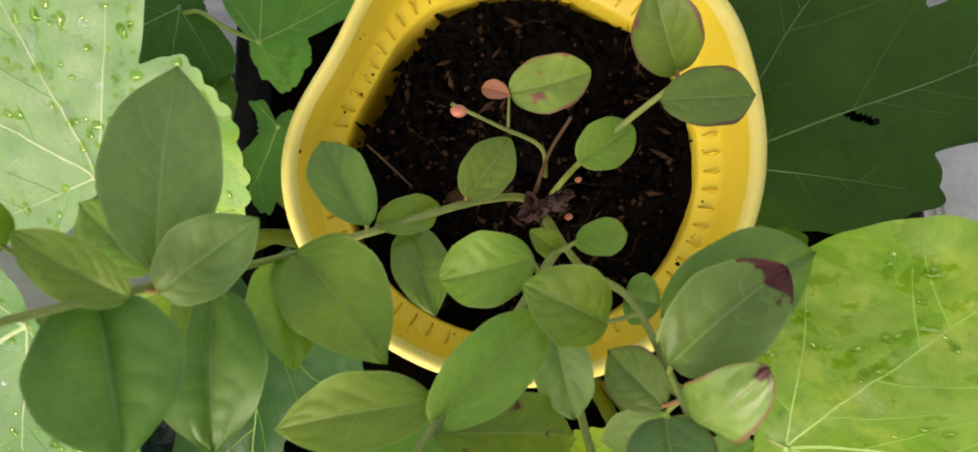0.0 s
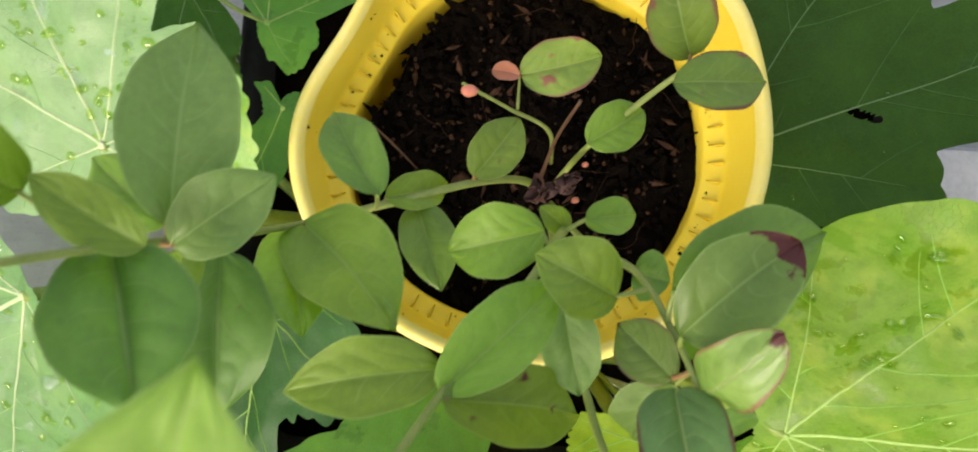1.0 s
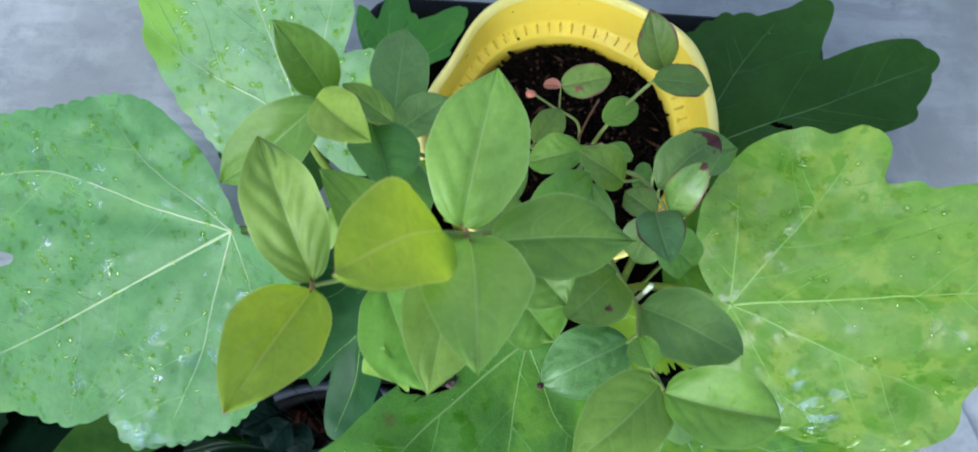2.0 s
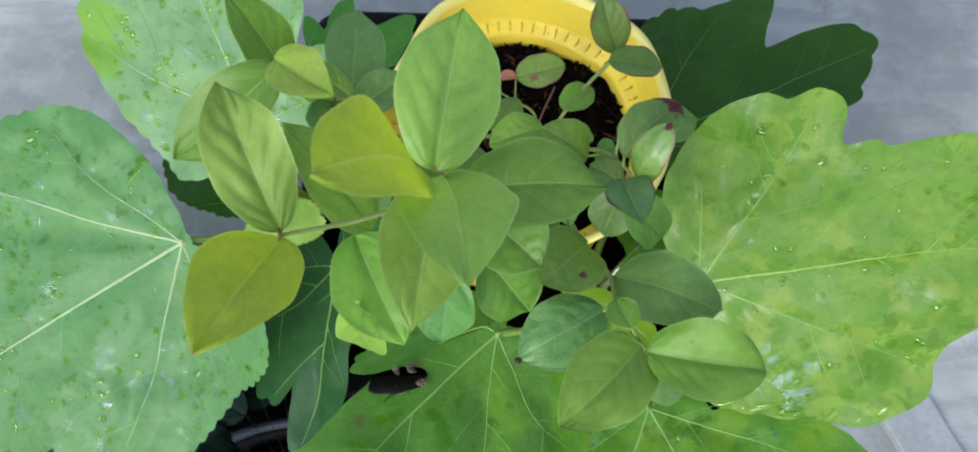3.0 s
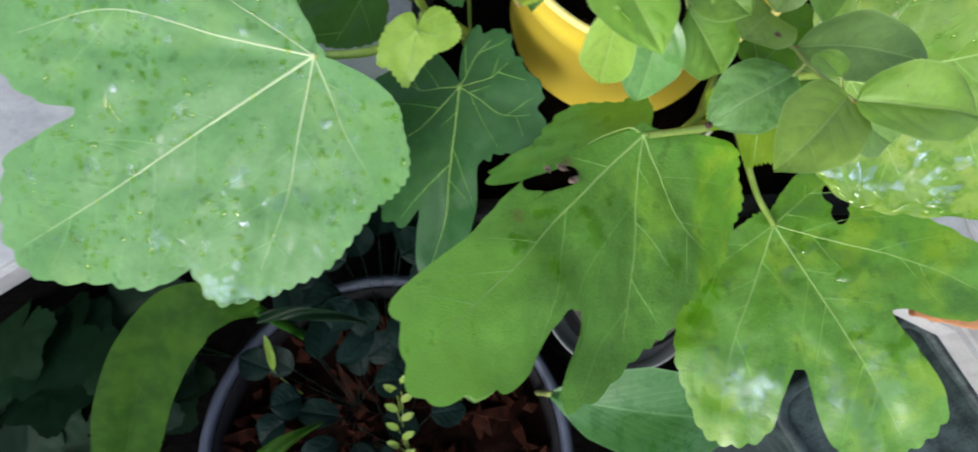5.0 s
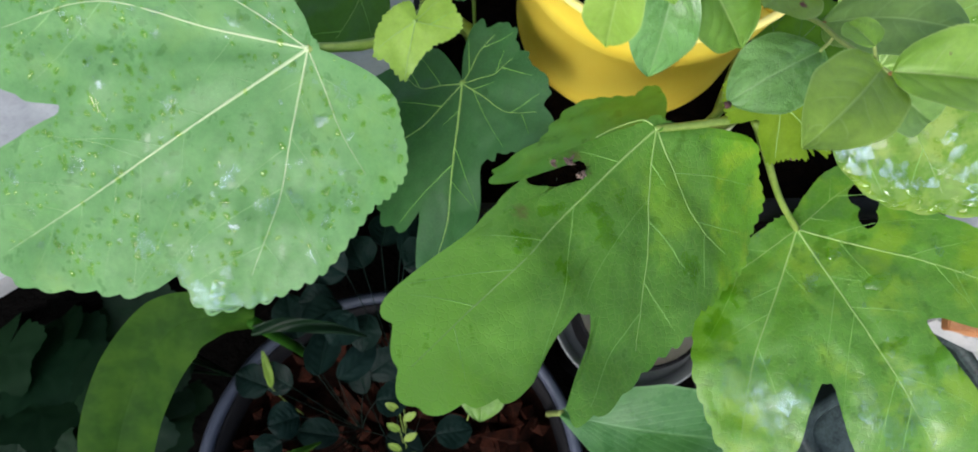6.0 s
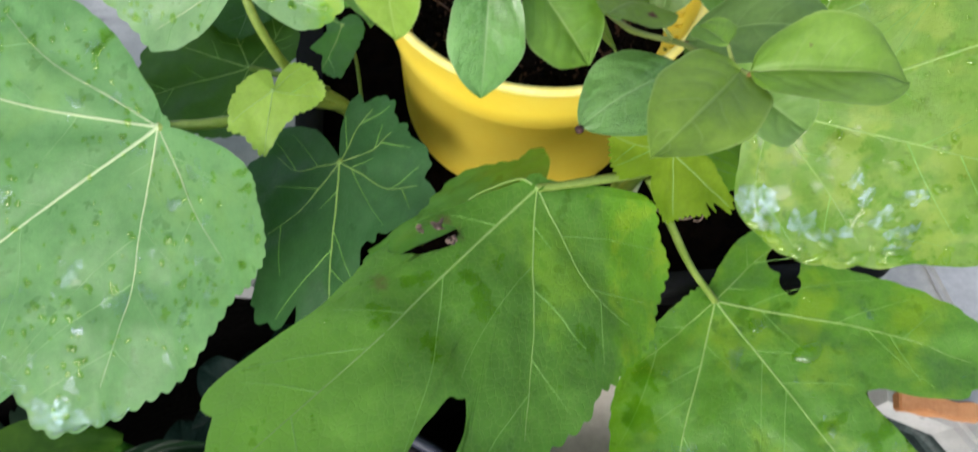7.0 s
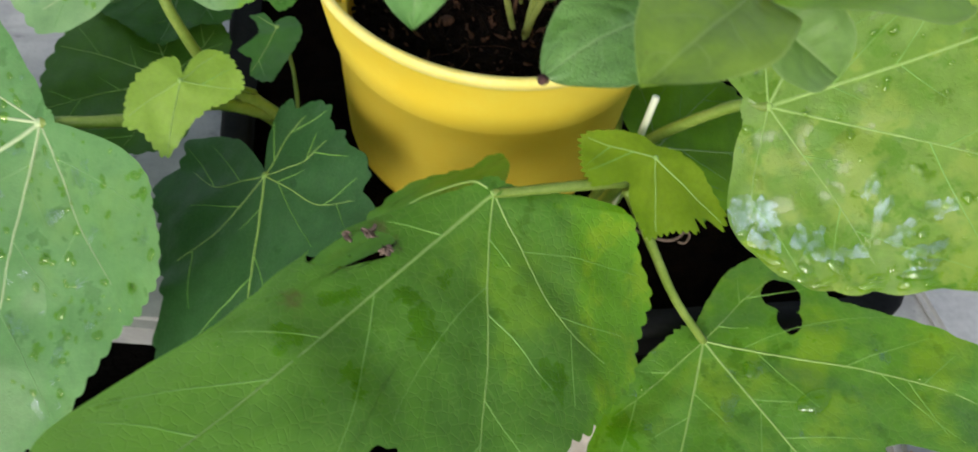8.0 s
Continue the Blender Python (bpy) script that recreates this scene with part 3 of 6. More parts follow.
face = bm.faces.new([bm.verts.new((x, y, 0.002)) for x, y in strip])
up = bmesh.ops.extrude_face_region(bm, geom=[face])
for v in up["geom"]:
    if isinstance(v, bmesh.types.BMVert):
        v.co.z = 0.007
bmesh.ops.recalc_face_normals(bm, faces=bm.faces[:])
bmesh.ops.bevel(bm, geom=[e for e in bm.edges if all(v.co.z > 0.006 for v in e.verts)], offset=0.004, segments=2, affect="EDGES")
tagged(part("edging_strip", bm, WHITECEMENT), "smooth whitish cement edging strip on the ledge", "edging", kind="structure")

# ---- the black planter with the fig ----
PX0, PX1, PY0, PY1, PTOP, PSOIL = -0.165, 0.243, -0.17, 0.17, 0.105, 0.088


def rounded_rect(x0, x1, y0, y1, r, steps=6):
    pts = []
    for cx, cy, a0 in ((x1 - r, y1 - r, 0), (x0 + r, y1 - r, 90), (x0 + r, y0 + r, 180), (x1 - r, y0 + r, 270)):
        for k in range(steps + 1):
            a = radians(a0 + 90 * k / steps)
            pts.append((cx + r * math.cos(a), cy + r * math.sin(a)))
    return pts


def tray(rings):
    """A shell from rounded rectangles, one above the other: (inset, height)."""
    verts, faces = [], []
    for inset, z in rings:
        for x, y in rounded_rect(PX0 + inset, PX1 - inset, PY0 + inset, PY1 - inset, 0.03):
            verts.append((x, y, z))
    n = 28
    for k in range(len(rings) - 1):
        for s in range(n):
            faces.append((k * n + s, k * n + (s + 1) % n, (k + 1) * n + (s + 1) % n, (k + 1) * n + s))
    faces.append(tuple(range(n))[::-1])
    faces.append(tuple((len(rings) - 1) * n + s for s in range(n)))
    return mesh_of("tray", verts, faces)


planter = thing("planter", "black plastic rectangular planter filled with dark soil", "planter")
part("body", tray([(0.03, 0.0), (0.016, 0.085), (0.006, 0.09), (0.0, 0.1), (0.0, PTOP), (0.004, PTOP + 0.003), (0.016, PTOP), (0.02, 0.06)]), BLACK, planter)


def earth(x0, x1, y0, y1, z, amp, step, seed):
    nx, ny = int((x1 - x0) / step), int((y1 - y0) / step)
    verts = [(x0 + (x1 - x0) * i / nx, y0 + (y1 - y0) * j / ny, z + amp * (noise.noise(Vector((i * 0.35, j * 0.35, seed))) + 0.5 * noise.noise(Vector((i * 0.9, j * 0.9, seed))))) for j in range(ny + 1) for i in range(nx + 1)]
    faces = [(j * (nx + 1) + i, j * (nx + 1) + i + 1, (j + 1) * (nx + 1) + i + 1, (j + 1) * (nx + 1) + i) for j in range(ny) for i in range(nx)]
    return mesh_of("earth", verts, faces)


part("soil", earth(PX0 + 0.017, PX1 - 0.017, PY0 + 0.017, PY1 - 0.017, PSOIL, 0.004, 0.006, 3.0), SHADED_SOIL, planter, "crumbly potting soil, its shade put into a near-black colour")

# ---- the yellow pot ----


def dent(a, z):
    """The soft rim is pushed in at one side and bulges beside it."""
    top = max(0.0, min(1.0, (z - 0.13) / 0.1))
    turned = math.degrees(a)
    d1 = math.exp(-(((turned - 154 + 180) % 360 - 180) / 24) ** 2)
    d2 = math.exp(-(((turned - 36 + 180) % 360 - 180) / 16) ** 2)
    return 1 + top * (0.05 * d2 - 0.125 * d1 + 0.004 * math.cos(2 * a))


pot = thing("flower_pot", "bright yellow plastic flower pot with a ribbed rim", "flower pot", at=(0, 0, 0))
part("body", lathe([(0.001, 0.092), (0.08, 0.091), (0.0845, 0.094), (0.086, 0.102), (0.0902, 0.189), (0.0915, 0.1895), (0.0935, 0.192), (0.0965, 0.21), (0.1002, 0.234), (0.1018, 0.2365), (0.1022, 0.239), (0.101, 0.2405), (0.0985, 0.2395), (0.097, 0.234), (0.0935, 0.212), (0.0915, 0.2055), (0.0845, 0.204), (0.0835, 0.2), (0.0825, 0.14)], 128, dent), YELLOW, pot)
part("lip", lathe([(0.1, 0.2325), (0.1024, 0.2362), (0.1029, 0.2395), (0.1012, 0.2414), (0.0984, 0.2403), (0.0968, 0.2355)], 128, dent), YELLOW_LIP, pot, "yellow lip, light through its thin edge put into a paler colour")
rib_mesh = mesh_of("rib", [(0.0, -0.0009, 0.0), (0.0, 0.0009, 0.0), (-0.0065, 0.0004, -0.0006), (-0.0065, -0.0004, -0.0006), (0.0012, 0.0, 0.0042)], [(0, 1, 4), (1, 2, 4), (2, 3, 4), (3, 0, 4), (3, 2, 1, 0)])
for k in range(64):
    a = 2 * math.pi * (k + 0.3) / 64
    rib = part("rib", rib_mesh, YELLOW, pot)
    r = 0.0922 * dent(a, 0.206)
    rib.matrix_basis = pose(r * math.cos(a), r * math.sin(a), 0.2053, 0, 0, math.degrees(a))

SOILZ = 0.192


def soil_disc(r, z):
    verts, faces, rings, steps = [(0, 0, z)], [], 34, 130
    for j in range(1, rings + 1):
        for s in range(steps):
            a = 2 * math.pi * s / steps
            q = r * (dent(a, 0.23) if r < 0.1 else 1.0) * j / rings * (1 + 0.02 * noise.noise(Vector((math.cos(a) * 4, math.sin(a) * 4, 9))))
            x, y = q * math.cos(a), q * math.sin(a)
            h = 0.005 * noise.noise(Vector((x, y, 0)) * 45) + 0.0032 * noise.noise(Vector((x, y, 2)) * 140) + 0.0018 * noise.noise(Vector((x, y, 5)) * 380)
            verts.append((x, y, z + h))
    for s in range(steps):
        faces.append((0, 1 + s, 1 + (s + 1) % steps))
    for j in range(rings - 1):
        for s in range(steps):
            a, b = 1 + j * steps + s, 1 + j * steps + (s + 1) % steps
            faces.append((a, a + steps, b + steps, b))
    return mesh_of("soil", verts, faces)


part("soil", soil_disc(0.0835, SOILZ), SOIL, pot, "dark moist potting soil with bark bits").location = (0.003, -0.003, 0)


def lump(size, seed, flat=1.0, rough=0.35):
    bm = bmesh.new()
    bmesh.ops.create_icosphere(bm, subdivisions=2, radius=size)
    for v in bm.verts:
        v.co *= 1 + rough * noise.noise(v.co / size * 1.3 + Vector((seed, 0, 0)))
        v.co.z *= flat
    for f in bm.faces:
        f.smooth = True
    return bm


def scatter_lumps(count, radius, z, sizes, seed, bound=None):
    rng = random.Random(seed)
    verts, faces = [], []
    for k in range(count):
        a, q = rng.uniform(0, 6.283), radius * math.sqrt(rng.random())
        s = rng.uniform(*sizes)
        if bound:
            q *= bound(a, 0.23)
        c = Vector((q * math.cos(a), q * math.sin(a), z))
        n = len(verts)
        turn = Euler((rng.uniform(0, 6), rng.uniform(0, 6), rng.uniform(0, 6))).to_matrix()
        longer = rng.choice((1, 1.3, 2.0, 4.0))
        for d in ((1, 0, 0), (-1, 0, 0), (0, 1, 0), (0, -1, 0), (0, 0, 1), (0, 0, -1)):
            v = Vector(d) * s * rng.uniform(0.7, 1.2)
            v.x *= longer
            verts.append(c + turn @ v)
        for f in ((0, 2, 4), (2, 1, 4), (1, 3, 4), (3, 0, 4), (2, 0, 5), (1, 2, 5), (3, 1, 5), (0, 3, 5)):
            faces.append(tuple(n + i for i in f))
    me = mesh_of("crumbs", verts, faces)
    me.polygons.foreach_set("use_smooth", [False] * len(me.polygons))
    return me


tagged(part("soil_crumbs", scatter_lumps(1500, 0.081, SOILZ + 0.002, (0.0008, 0.0031), 4, dent), SOIL), "dark crumbs of potting soil in the yellow pot", "soil", kind="stuff")
tagged(part("bark_bits", scatter_lumps(300, 0.076, SOILZ + 0.0035, (0.0006, 0.0018), 8, dent), CHIP), "brown bark bits and fibres on the potting soil", "bark", kind="stuff")

seed_ob = part("seed", lump(0.0042, 3.0, 0.55, 0.12), CHIP)
seed_ob.matrix_basis = pose(-0.029, -0.018, SOILZ + 0.005, 0, 0, 20) @ Matrix.Diagonal((1.15, 0.85, 1, 1))
tagged(seed_ob, "brown oval seed lying on the potting soil", "seed")
rng = random.Random(77)
root_verts, root_faces = [], []
for k in range(16):
    a, q = rng.uniform(0, 6.28), 0.07 * math.sqrt(rng.random())
    x, y, way = q * math.cos(a), q * math.sin(a), rng.uniform(0, 6.28)
    line = []
    for step in range(6):
        line.append((x, y, SOILZ + 0.0045 + 0.002 * rng.random()))
        way += rng.uniform(-0.7, 0.7)
        x, y = x + 0.005 * math.cos(way), y + 0.005 * math.sin(way)
    me = tube(line, 0.00022, 0.00012, 5, 4)
    off = len(root_verts)
    root_verts += [v.co.copy() for v in me.vertices]
    root_faces += [tuple(i + off for i in p.vertices) for p in me.polygons]
tagged(part("root_threads", mesh_of("root_threads", root_verts, root_faces), CHIP), "thin brown root threads on the potting soil", "roots", kind="stuff")
twig_ob = part("dry_twig", tube([(-0.071, 0.006, 0.2), (-0.062, -0.002, 0.2015), (-0.05, -0.013, 0.199)], 0.0006, 0.0004, 6, 6, 0.5), TWIG)
tagged(twig_ob, "short dry brown twig on the soil by the pot's wall", "twig")
# specks of soil stuck to the inner wall and ledge of the pot
speck_verts, speck_faces = [], []
for k in range(70):
    a = rng.uniform(0, 6.28)
    z = rng.choice((0.2046, 0.2046, rng.uniform(0.206, 0.236)))
    r = (rng.uniform(0.085, 0.0912) if z < 0.205 else np.interp(z, [0.2055, 0.212, 0.234], [0.0915, 0.0935, 0.097])) * dent(a, z)
    size = 0.0003 + 0.0009 * rng.random() ** 3
    c, off = Vector((r * math.cos(a), r * math.sin(a), z)), len(speck_verts)
    for d in ((1, 0, 0), (-1, 0, 0), (0, 1, 0), (0, -1, 0), (0, 0, 1), (0, 0, -1)):
        speck_verts.append(c + Vector(d) * size * rng.uniform(0.6, 1.4))
    speck_faces += [tuple(off + i for i in f) for f in ((0, 2, 4), (2, 1, 4), (1, 3, 4), (3, 0, 4), (2, 0, 5), (1, 2, 5), (3, 1, 5), (0, 3, 5))]
tagged(part("soil_specks", mesh_of("soil_specks", speck_verts, speck_faces), SOIL), "dark specks of soil on the yellow pot's inner wall", "soil", kind="stuff")

# ---- the blueberry bush ----
bush = thing("blueberry_bush", "young blueberry bush with oval leaves in a yellow pot", "shrub", at=(0.012, -0.02, SOILZ))
BUSH_ROOT = Vector((0.012, -0.02, SOILZ))


def bush_part(name, me, material, label=""):
    ob = part(name, me, material, bush, label)
    ob.matrix_parent_inverse = Matrix.Translation(-BUSH_ROOT)
    return ob


stalks = [
    ([(0.010, -0.018, 0.185), (-0.004, -0.023, 0.232), (-0.023, -0.030, 0.258), (-0.054, -0.043, 0.279), (-0.084, -0.053, 0.286), (-0.100, -0.064, 0.335), (-0.108, -0.071, 0.375), (-0.127, -0.083, 0.424)], 0.0022, 0.0012),
    ([(0.013, -0.026, 0.185), (0.012, -0.045, 0.27), (0.002, -0.062, 0.315), (-0.012, -0.083, 0.327), (-0.030, -0.106, 0.340), (-0.047, -0.131, 0.405), (-0.060, -0.152, 0.470)], 0.0021, 0.0012),
    ([(0.014, -0.024, 0.185), (0.018, -0.055, 0.285), (0.030, -0.068, 0.318), (0.036, -0.088, 0.342), (0.040, -0.101, 0.350)], 0.0018, 0.001),
    ([(0.012, -0.03, 0.2), (0.012, -0.075, 0.275), (0.019, -0.115, 0.305), (0.027, -0.145, 0.333), (0.024, -0.168, 0.356), (0.031, -0.192, 0.374)], 0.0019, 0.0011),
] + [
    ([(0.016, -0.016, 0.19), (0.022, -0.012, 0.245), (0.036, -0.002, 0.275), (0.052, 0.009, 0.293)], 0.0017, 0.0012),
    ([(0.013, -0.008, 0.2), (0.008, -0.002, 0.236), (-0.010, 0.004, 0.247), (-0.029, 0.010, 0.259)], 0.0013, 0.0008),
    ([(-0.054, -0.142, 0.44), (-0.083, -0.160, 0.452), (-0.112, -0.172, 0.465)], 0.0012, 0.0009),
    ([(-0.006, 0.004, 0.246), (-0.006, 0.010, 0.25), (-0.006, 0.016, 0.2545)], 0.0008, 0.0006),
]
stalk_lines = []
for points, r0, r1 in stalks:
    stalk_lines += curve_points(points, 8)
    bush_part("stem", tube(points, r0 * 0.85, r1 * 0.85, 8, 8, 0.15), STEM, "thin green stem")
bush_part("stem", tube([(0.008, -0.016, 0.2), (0.012, -0.004, 0.232), (0.018, 0.004, 0.262)], 0.0011, 0.0007, 6, 6, 0.3), TWIG, "thin brown dry twig")
leaf_count = 0


def leaf(base, tip, width, face, material, **shape):
    """One leaf of the bush, with a short stalk to the nearest stem."""
    global leaf_count
    leaf_count += 1
    roll, stalked = shape.pop("roll", 0.0), shape.pop("stalk", 1)
    length = (Vector(tip) - Vector(base)).length
    ob = bush_part("leaf", blade(length, width, seed=leaf_count, **shape), material)
    ob.matrix_basis = frame_of(base, tip, face, roll)
    b = Vector(base)
    near = min(stalk_lines, key=lambda q: (q - b).length)
    if stalked and 0.0015 < (near - b).length < 0.03:
        stub = part("petiole", tube([near, (near + b) / 2 - Vector((0, 0, 0.0006)), b + (Vector(tip) - b) * 0.03], 0.0009, 0.0007, 6, 3), RED_STALK if (near - b).length < 0.007 else STEM, ob)
        stub.matrix_parent_inverse = ob.matrix_basis.inverted()
    return ob


leaf((-0.006, 0.016, 0.254), (0.027, 0.025, 0.256), 0.0235, (-0.03, -0.19, 0.97), LEAF_BLUSH, round=0.7)
leaf((-0.006, 0.015, 0.256), (-0.017, 0.02, 0.247), 0.008, (0.01, -0.18, 0.97), LEAF_PINK, round=0.3, fold=25)
leaf((0.045, 0.001, 0.299), (0.084, 0.008, 0.283), 0.0219, (-0.17, -0.17, 0.96), LEAF_TIPPED)
leaf((0.054, 0.014, 0.29), (0.039, 0.037, 0.319), 0.0246, (-0.14, -0.35, 0.89), LEAF_TIPPED)
leaf((0.02, -0.015, 0.27), (0.041, -0.001, 0.27), 0.0197, (-0.08, -0.14, 0.98), LEAF_MID, round=0.8)
leaf((-0.023, -0.028, 0.261), (-0.006, -0.004, 0.261), 0.0201, (0.02, -0.12, 0.99), LEAF_SPOT, round=0.4)
leaf((-0.054, -0.045, 0.308), (-0.073, -0.013, 0.292), 0.0199, (0.15, -0.1, 0.98), LEAF_DARK, bend=0.08, quilt=0.012)
leaf((-0.055, -0.041, 0.281), (-0.033, -0.031, 0.261), 0.0148, (0.09, -0.07, 0.99), LEAF_MID, quilt=0.012)
leaf((-0.044, -0.041, 0.27), (-0.033, -0.074, 0.28), 0.0212, (0.08, -0.02, 0.99), LEAF_DARK, quilt=0.012)
leaf((0.0, -0.056, 0.32), (-0.03, -0.063, 0.312), 0.0238, (0.03, -0.02, 1.0), LEAF_MID, round=0.5, bend=0.1, quilt=0.012)
leaf((0.022, -0.076, 0.326), (-0.004, -0.065, 0.338), 0.0249, (-0.05, 0.01, 1.0), LEAF_MID, round=0.4, quilt=0.012)
leaf((0.015, -0.049, 0.302), (0.035, -0.044, 0.288), 0.0129, (-0.08, -0.06, 0.99), LEAF_MID, round=0.6, quilt=0.012)
leaf((0.011, -0.052, 0.291), (0.0, -0.045, 0.299), 0.0093, (-0.03, -0.05, 1.0), LEAF_MID, round=0.5, quilt=0.012)
leaf((0.03, -0.067, 0.312), (0.04, -0.07, 0.318), 0.017, (-0.15, -0.05, 0.98), LEAF_DARK, round=0.8)
leaf((0.035, -0.087, 0.35), (0.065, -0.061, 0.358), 0.0265, (-0.22, -0.04, 0.96), LEAF_SCORCH, round=0.6, bend=0.12)
leaf((0.034, -0.074, 0.344), (0.084, -0.054, 0.331), 0.0287, (-0.23, -0.07, 0.96), LEAF_DARK)
leaf((0.041, -0.101, 0.351), (0.05, -0.086, 0.384), 0.0195, (-0.22, 0.02, 0.96), LEAF_CURL, bend=0.22, fold=-22, round=0.8, quilt=0.014)
leaf((0.036, -0.1, 0.342), (0.029, -0.118, 0.318), 0.0239, (-0.15, -0.08, 0.98), LEAF_TEAL, round=0.6)
leaf((0.035, -0.099, 0.343), (0.021, -0.084, 0.332), 0.0175, (-0.15, -0.13, 0.97), LEAF_TIPPED)
leaf((0.033, -0.101, 0.352), (0.035, -0.133, 0.373), 0.0239, (-0.17, -0.07, 0.97), LEAF_RIMMED, round=0.3, belly=-0.15)
leaf((0.035, -0.109, 0.349), (0.063, -0.117, 0.311), 0.0253, (-0.17, -0.21, 0.94), LEAF_DARK, round=0.7)
leaf((-0.083, -0.052, 0.285), (-0.044, -0.089, 0.328), 0.0354, (0.15, 0.01, 0.99), LEAF_MID, round=0.4)
leaf((-0.085, -0.054, 0.283), (-0.073, -0.092, 0.319), 0.0272, (0.19, 0.01, 0.97), LEAF_MID)
leaf((-0.03, -0.105, 0.338), (0.004, -0.071, 0.328), 0.0229, (-0.03, 0.0, 1.0), LEAF_MID)
leaf((-0.03, -0.099, 0.333), (-0.074, -0.107, 0.338), 0.0229, (0.08, 0.04, 0.99), LEAF_MID)
leaf((-0.029, -0.107, 0.341), (0.016, -0.115, 0.286), 0.0259, (-0.04, 0.06, 0.99), LEAF_SPOT)
leaf((0.006, -0.074, 0.316), (0.015, -0.107, 0.302), 0.0193, (-0.09, 0.01, 0.99), LEAF_TEAL, round=0.5)
leaf((-0.102, -0.063, 0.358), (-0.1, -0.007, 0.355), 0.0308, (0.29, -0.1, 0.93), LEAF_TEAL, fold=10)
leaf((-0.101, -0.069, 0.358), (-0.074, -0.05, 0.363), 0.021, (0.27, -0.02, 0.95), LEAF_TEAL, round=0.2, fold=16)
leaf((-0.104, -0.063, 0.354), (-0.132, -0.043, 0.341), 0.017, (0.27, -0.1, 0.94), LEAF_MID)
leaf((-0.1, -0.071, 0.377), (-0.125, -0.056, 0.385), 0.0146, (0.3, -0.08, 0.93), LEAF_MID)
leaf((-0.111, -0.071, 0.371), (-0.098, -0.11, 0.379), 0.0384, (0.27, 0.01, 0.94), LEAF_SHADED, fold=26)
leaf((-0.101, -0.066, 0.316), (-0.098, -0.117, 0.317), 0.0384, (0.23, 0.06, 0.96), LEAF_SHADED, fold=26)
leaf((-0.11, -0.067, 0.323), (-0.092, -0.084, 0.367), 0.0166, (0.23, -0.03, 0.96), LEAF_MID)
leaf((-0.132, -0.059, 0.374), (-0.152, -0.044, 0.419), 0.0265, (0.25, -0.24, 0.91), LEAF_DEEP)
leaf((-0.124, -0.09, 0.439), (-0.099, -0.111, 0.449), 0.0238, (0.12, -0.28, 0.93), LEAF_PALE, fold=25)
leaf((-0.125, -0.086, 0.427), (-0.17, -0.114, 0.398), 0.0305, (0.29, -0.13, 0.92), LEAF_DEEP)
leaf((-0.0625, -0.1475, 0.462), (-0.0527, -0.0918, 0.4765), 0.0372, (-0.0, -0.27, 0.94), LEAF_YOUNG, fold=20, quilt=0.024)
leaf((-0.1125, -0.17, 0.462), (-0.1337, -0.1233, 0.4775), 0.0284, (0.16, -0.2, 0.95), LEAF_YOUNG, fold=24, quilt=0.045, wavy=0.1)
leaf((-0.068, -0.1545, 0.481), (-0.091, -0.1845, 0.542), 0.0335, (0.06, -0.17, 0.97), LEAF_YELLOW, round=0.8)
leaf((-0.059, -0.155, 0.475), (-0.055, -0.204, 0.517), 0.035, (-0.0, -0.14, 0.99), LEAF_YOUNG, quilt=0.01)
leaf((-0.0515, -0.148, 0.447), (0.0062, -0.14, 0.432), 0.0325, (-0.08, -0.2, 0.96), LEAF_DEEP, quilt=0.012, round=-0.8, belly=-0.12)
leaf((-0.09, -0.165, 0.446), (-0.072, -0.203, 0.442), 0.0307, (0.02, -0.24, 0.96), LEAF_MID, fold=14, stalk=0)
leaf((-0.111, -0.174, 0.468), (-0.126, -0.217, 0.498), 0.0305, (0.16, -0.09, 0.97), LEAF_YELLOW)
leaf((-0.086, -0.149, 0.409), (-0.116, -0.126, 0.455), 0.0265, (0.2, -0.03, 0.97), LEAF_MID)
leaf((-0.055, -0.16, 0.395), (-0.058, -0.182, 0.354), 0.0266, (-0.06, -0.48, 0.81), LEAF_WET, quilt=0.012)
leaf((-0.087, -0.19, 0.449), (-0.086, -0.197, 0.405), 0.019, (-0.16, -0.3, 0.91), LEAF_YOUNG, stalk=0)
leaf((-0.036, -0.136, 0.383), (-0.015, -0.158, 0.386), 0.0336, (-0.07, -0.18, 0.97), LEAF_DEEP, quilt=0.014)
leaf((-0.039, -0.15, 0.378), (-0.017, -0.168, 0.351), 0.0338, (-0.08, -0.24, 0.95), LEAF_DEEP, quilt=0.014)
leaf((0.029, -0.146, 0.334), (0.066, -0.174, 0.374), 0.0349, (-0.18, -0.12, 0.96), LEAF_TEAL, round=0.9, fold=6, bend=0.09)
leaf((0.021, -0.166, 0.345), (-0.021, -0.188, 0.341), 0.0348, (-0.1, -0.09, 0.99), LEAF_WET, round=0.6, fold=-8, bend=0.1, quilt=0.012)
leaf((0.029, -0.189, 0.372), (-0.01, -0.224, 0.377), 0.0368, (-0.13, -0.06, 0.99), LEAF_MID, fold=14, round=0.3, belly=-0.12)
leaf((0.03, -0.193, 0.377), (0.08, -0.202, 0.385), 0.0377, (-0.21, -0.06, 0.96), LEAF_MID, fold=26, round=0.8, curl=0.15)
leaf((0.024, -0.183, 0.379), (0.02, -0.168, 0.371), 0.0145, (-0.15, -0.1, 0.98), LEAF_MID, round=0.9)
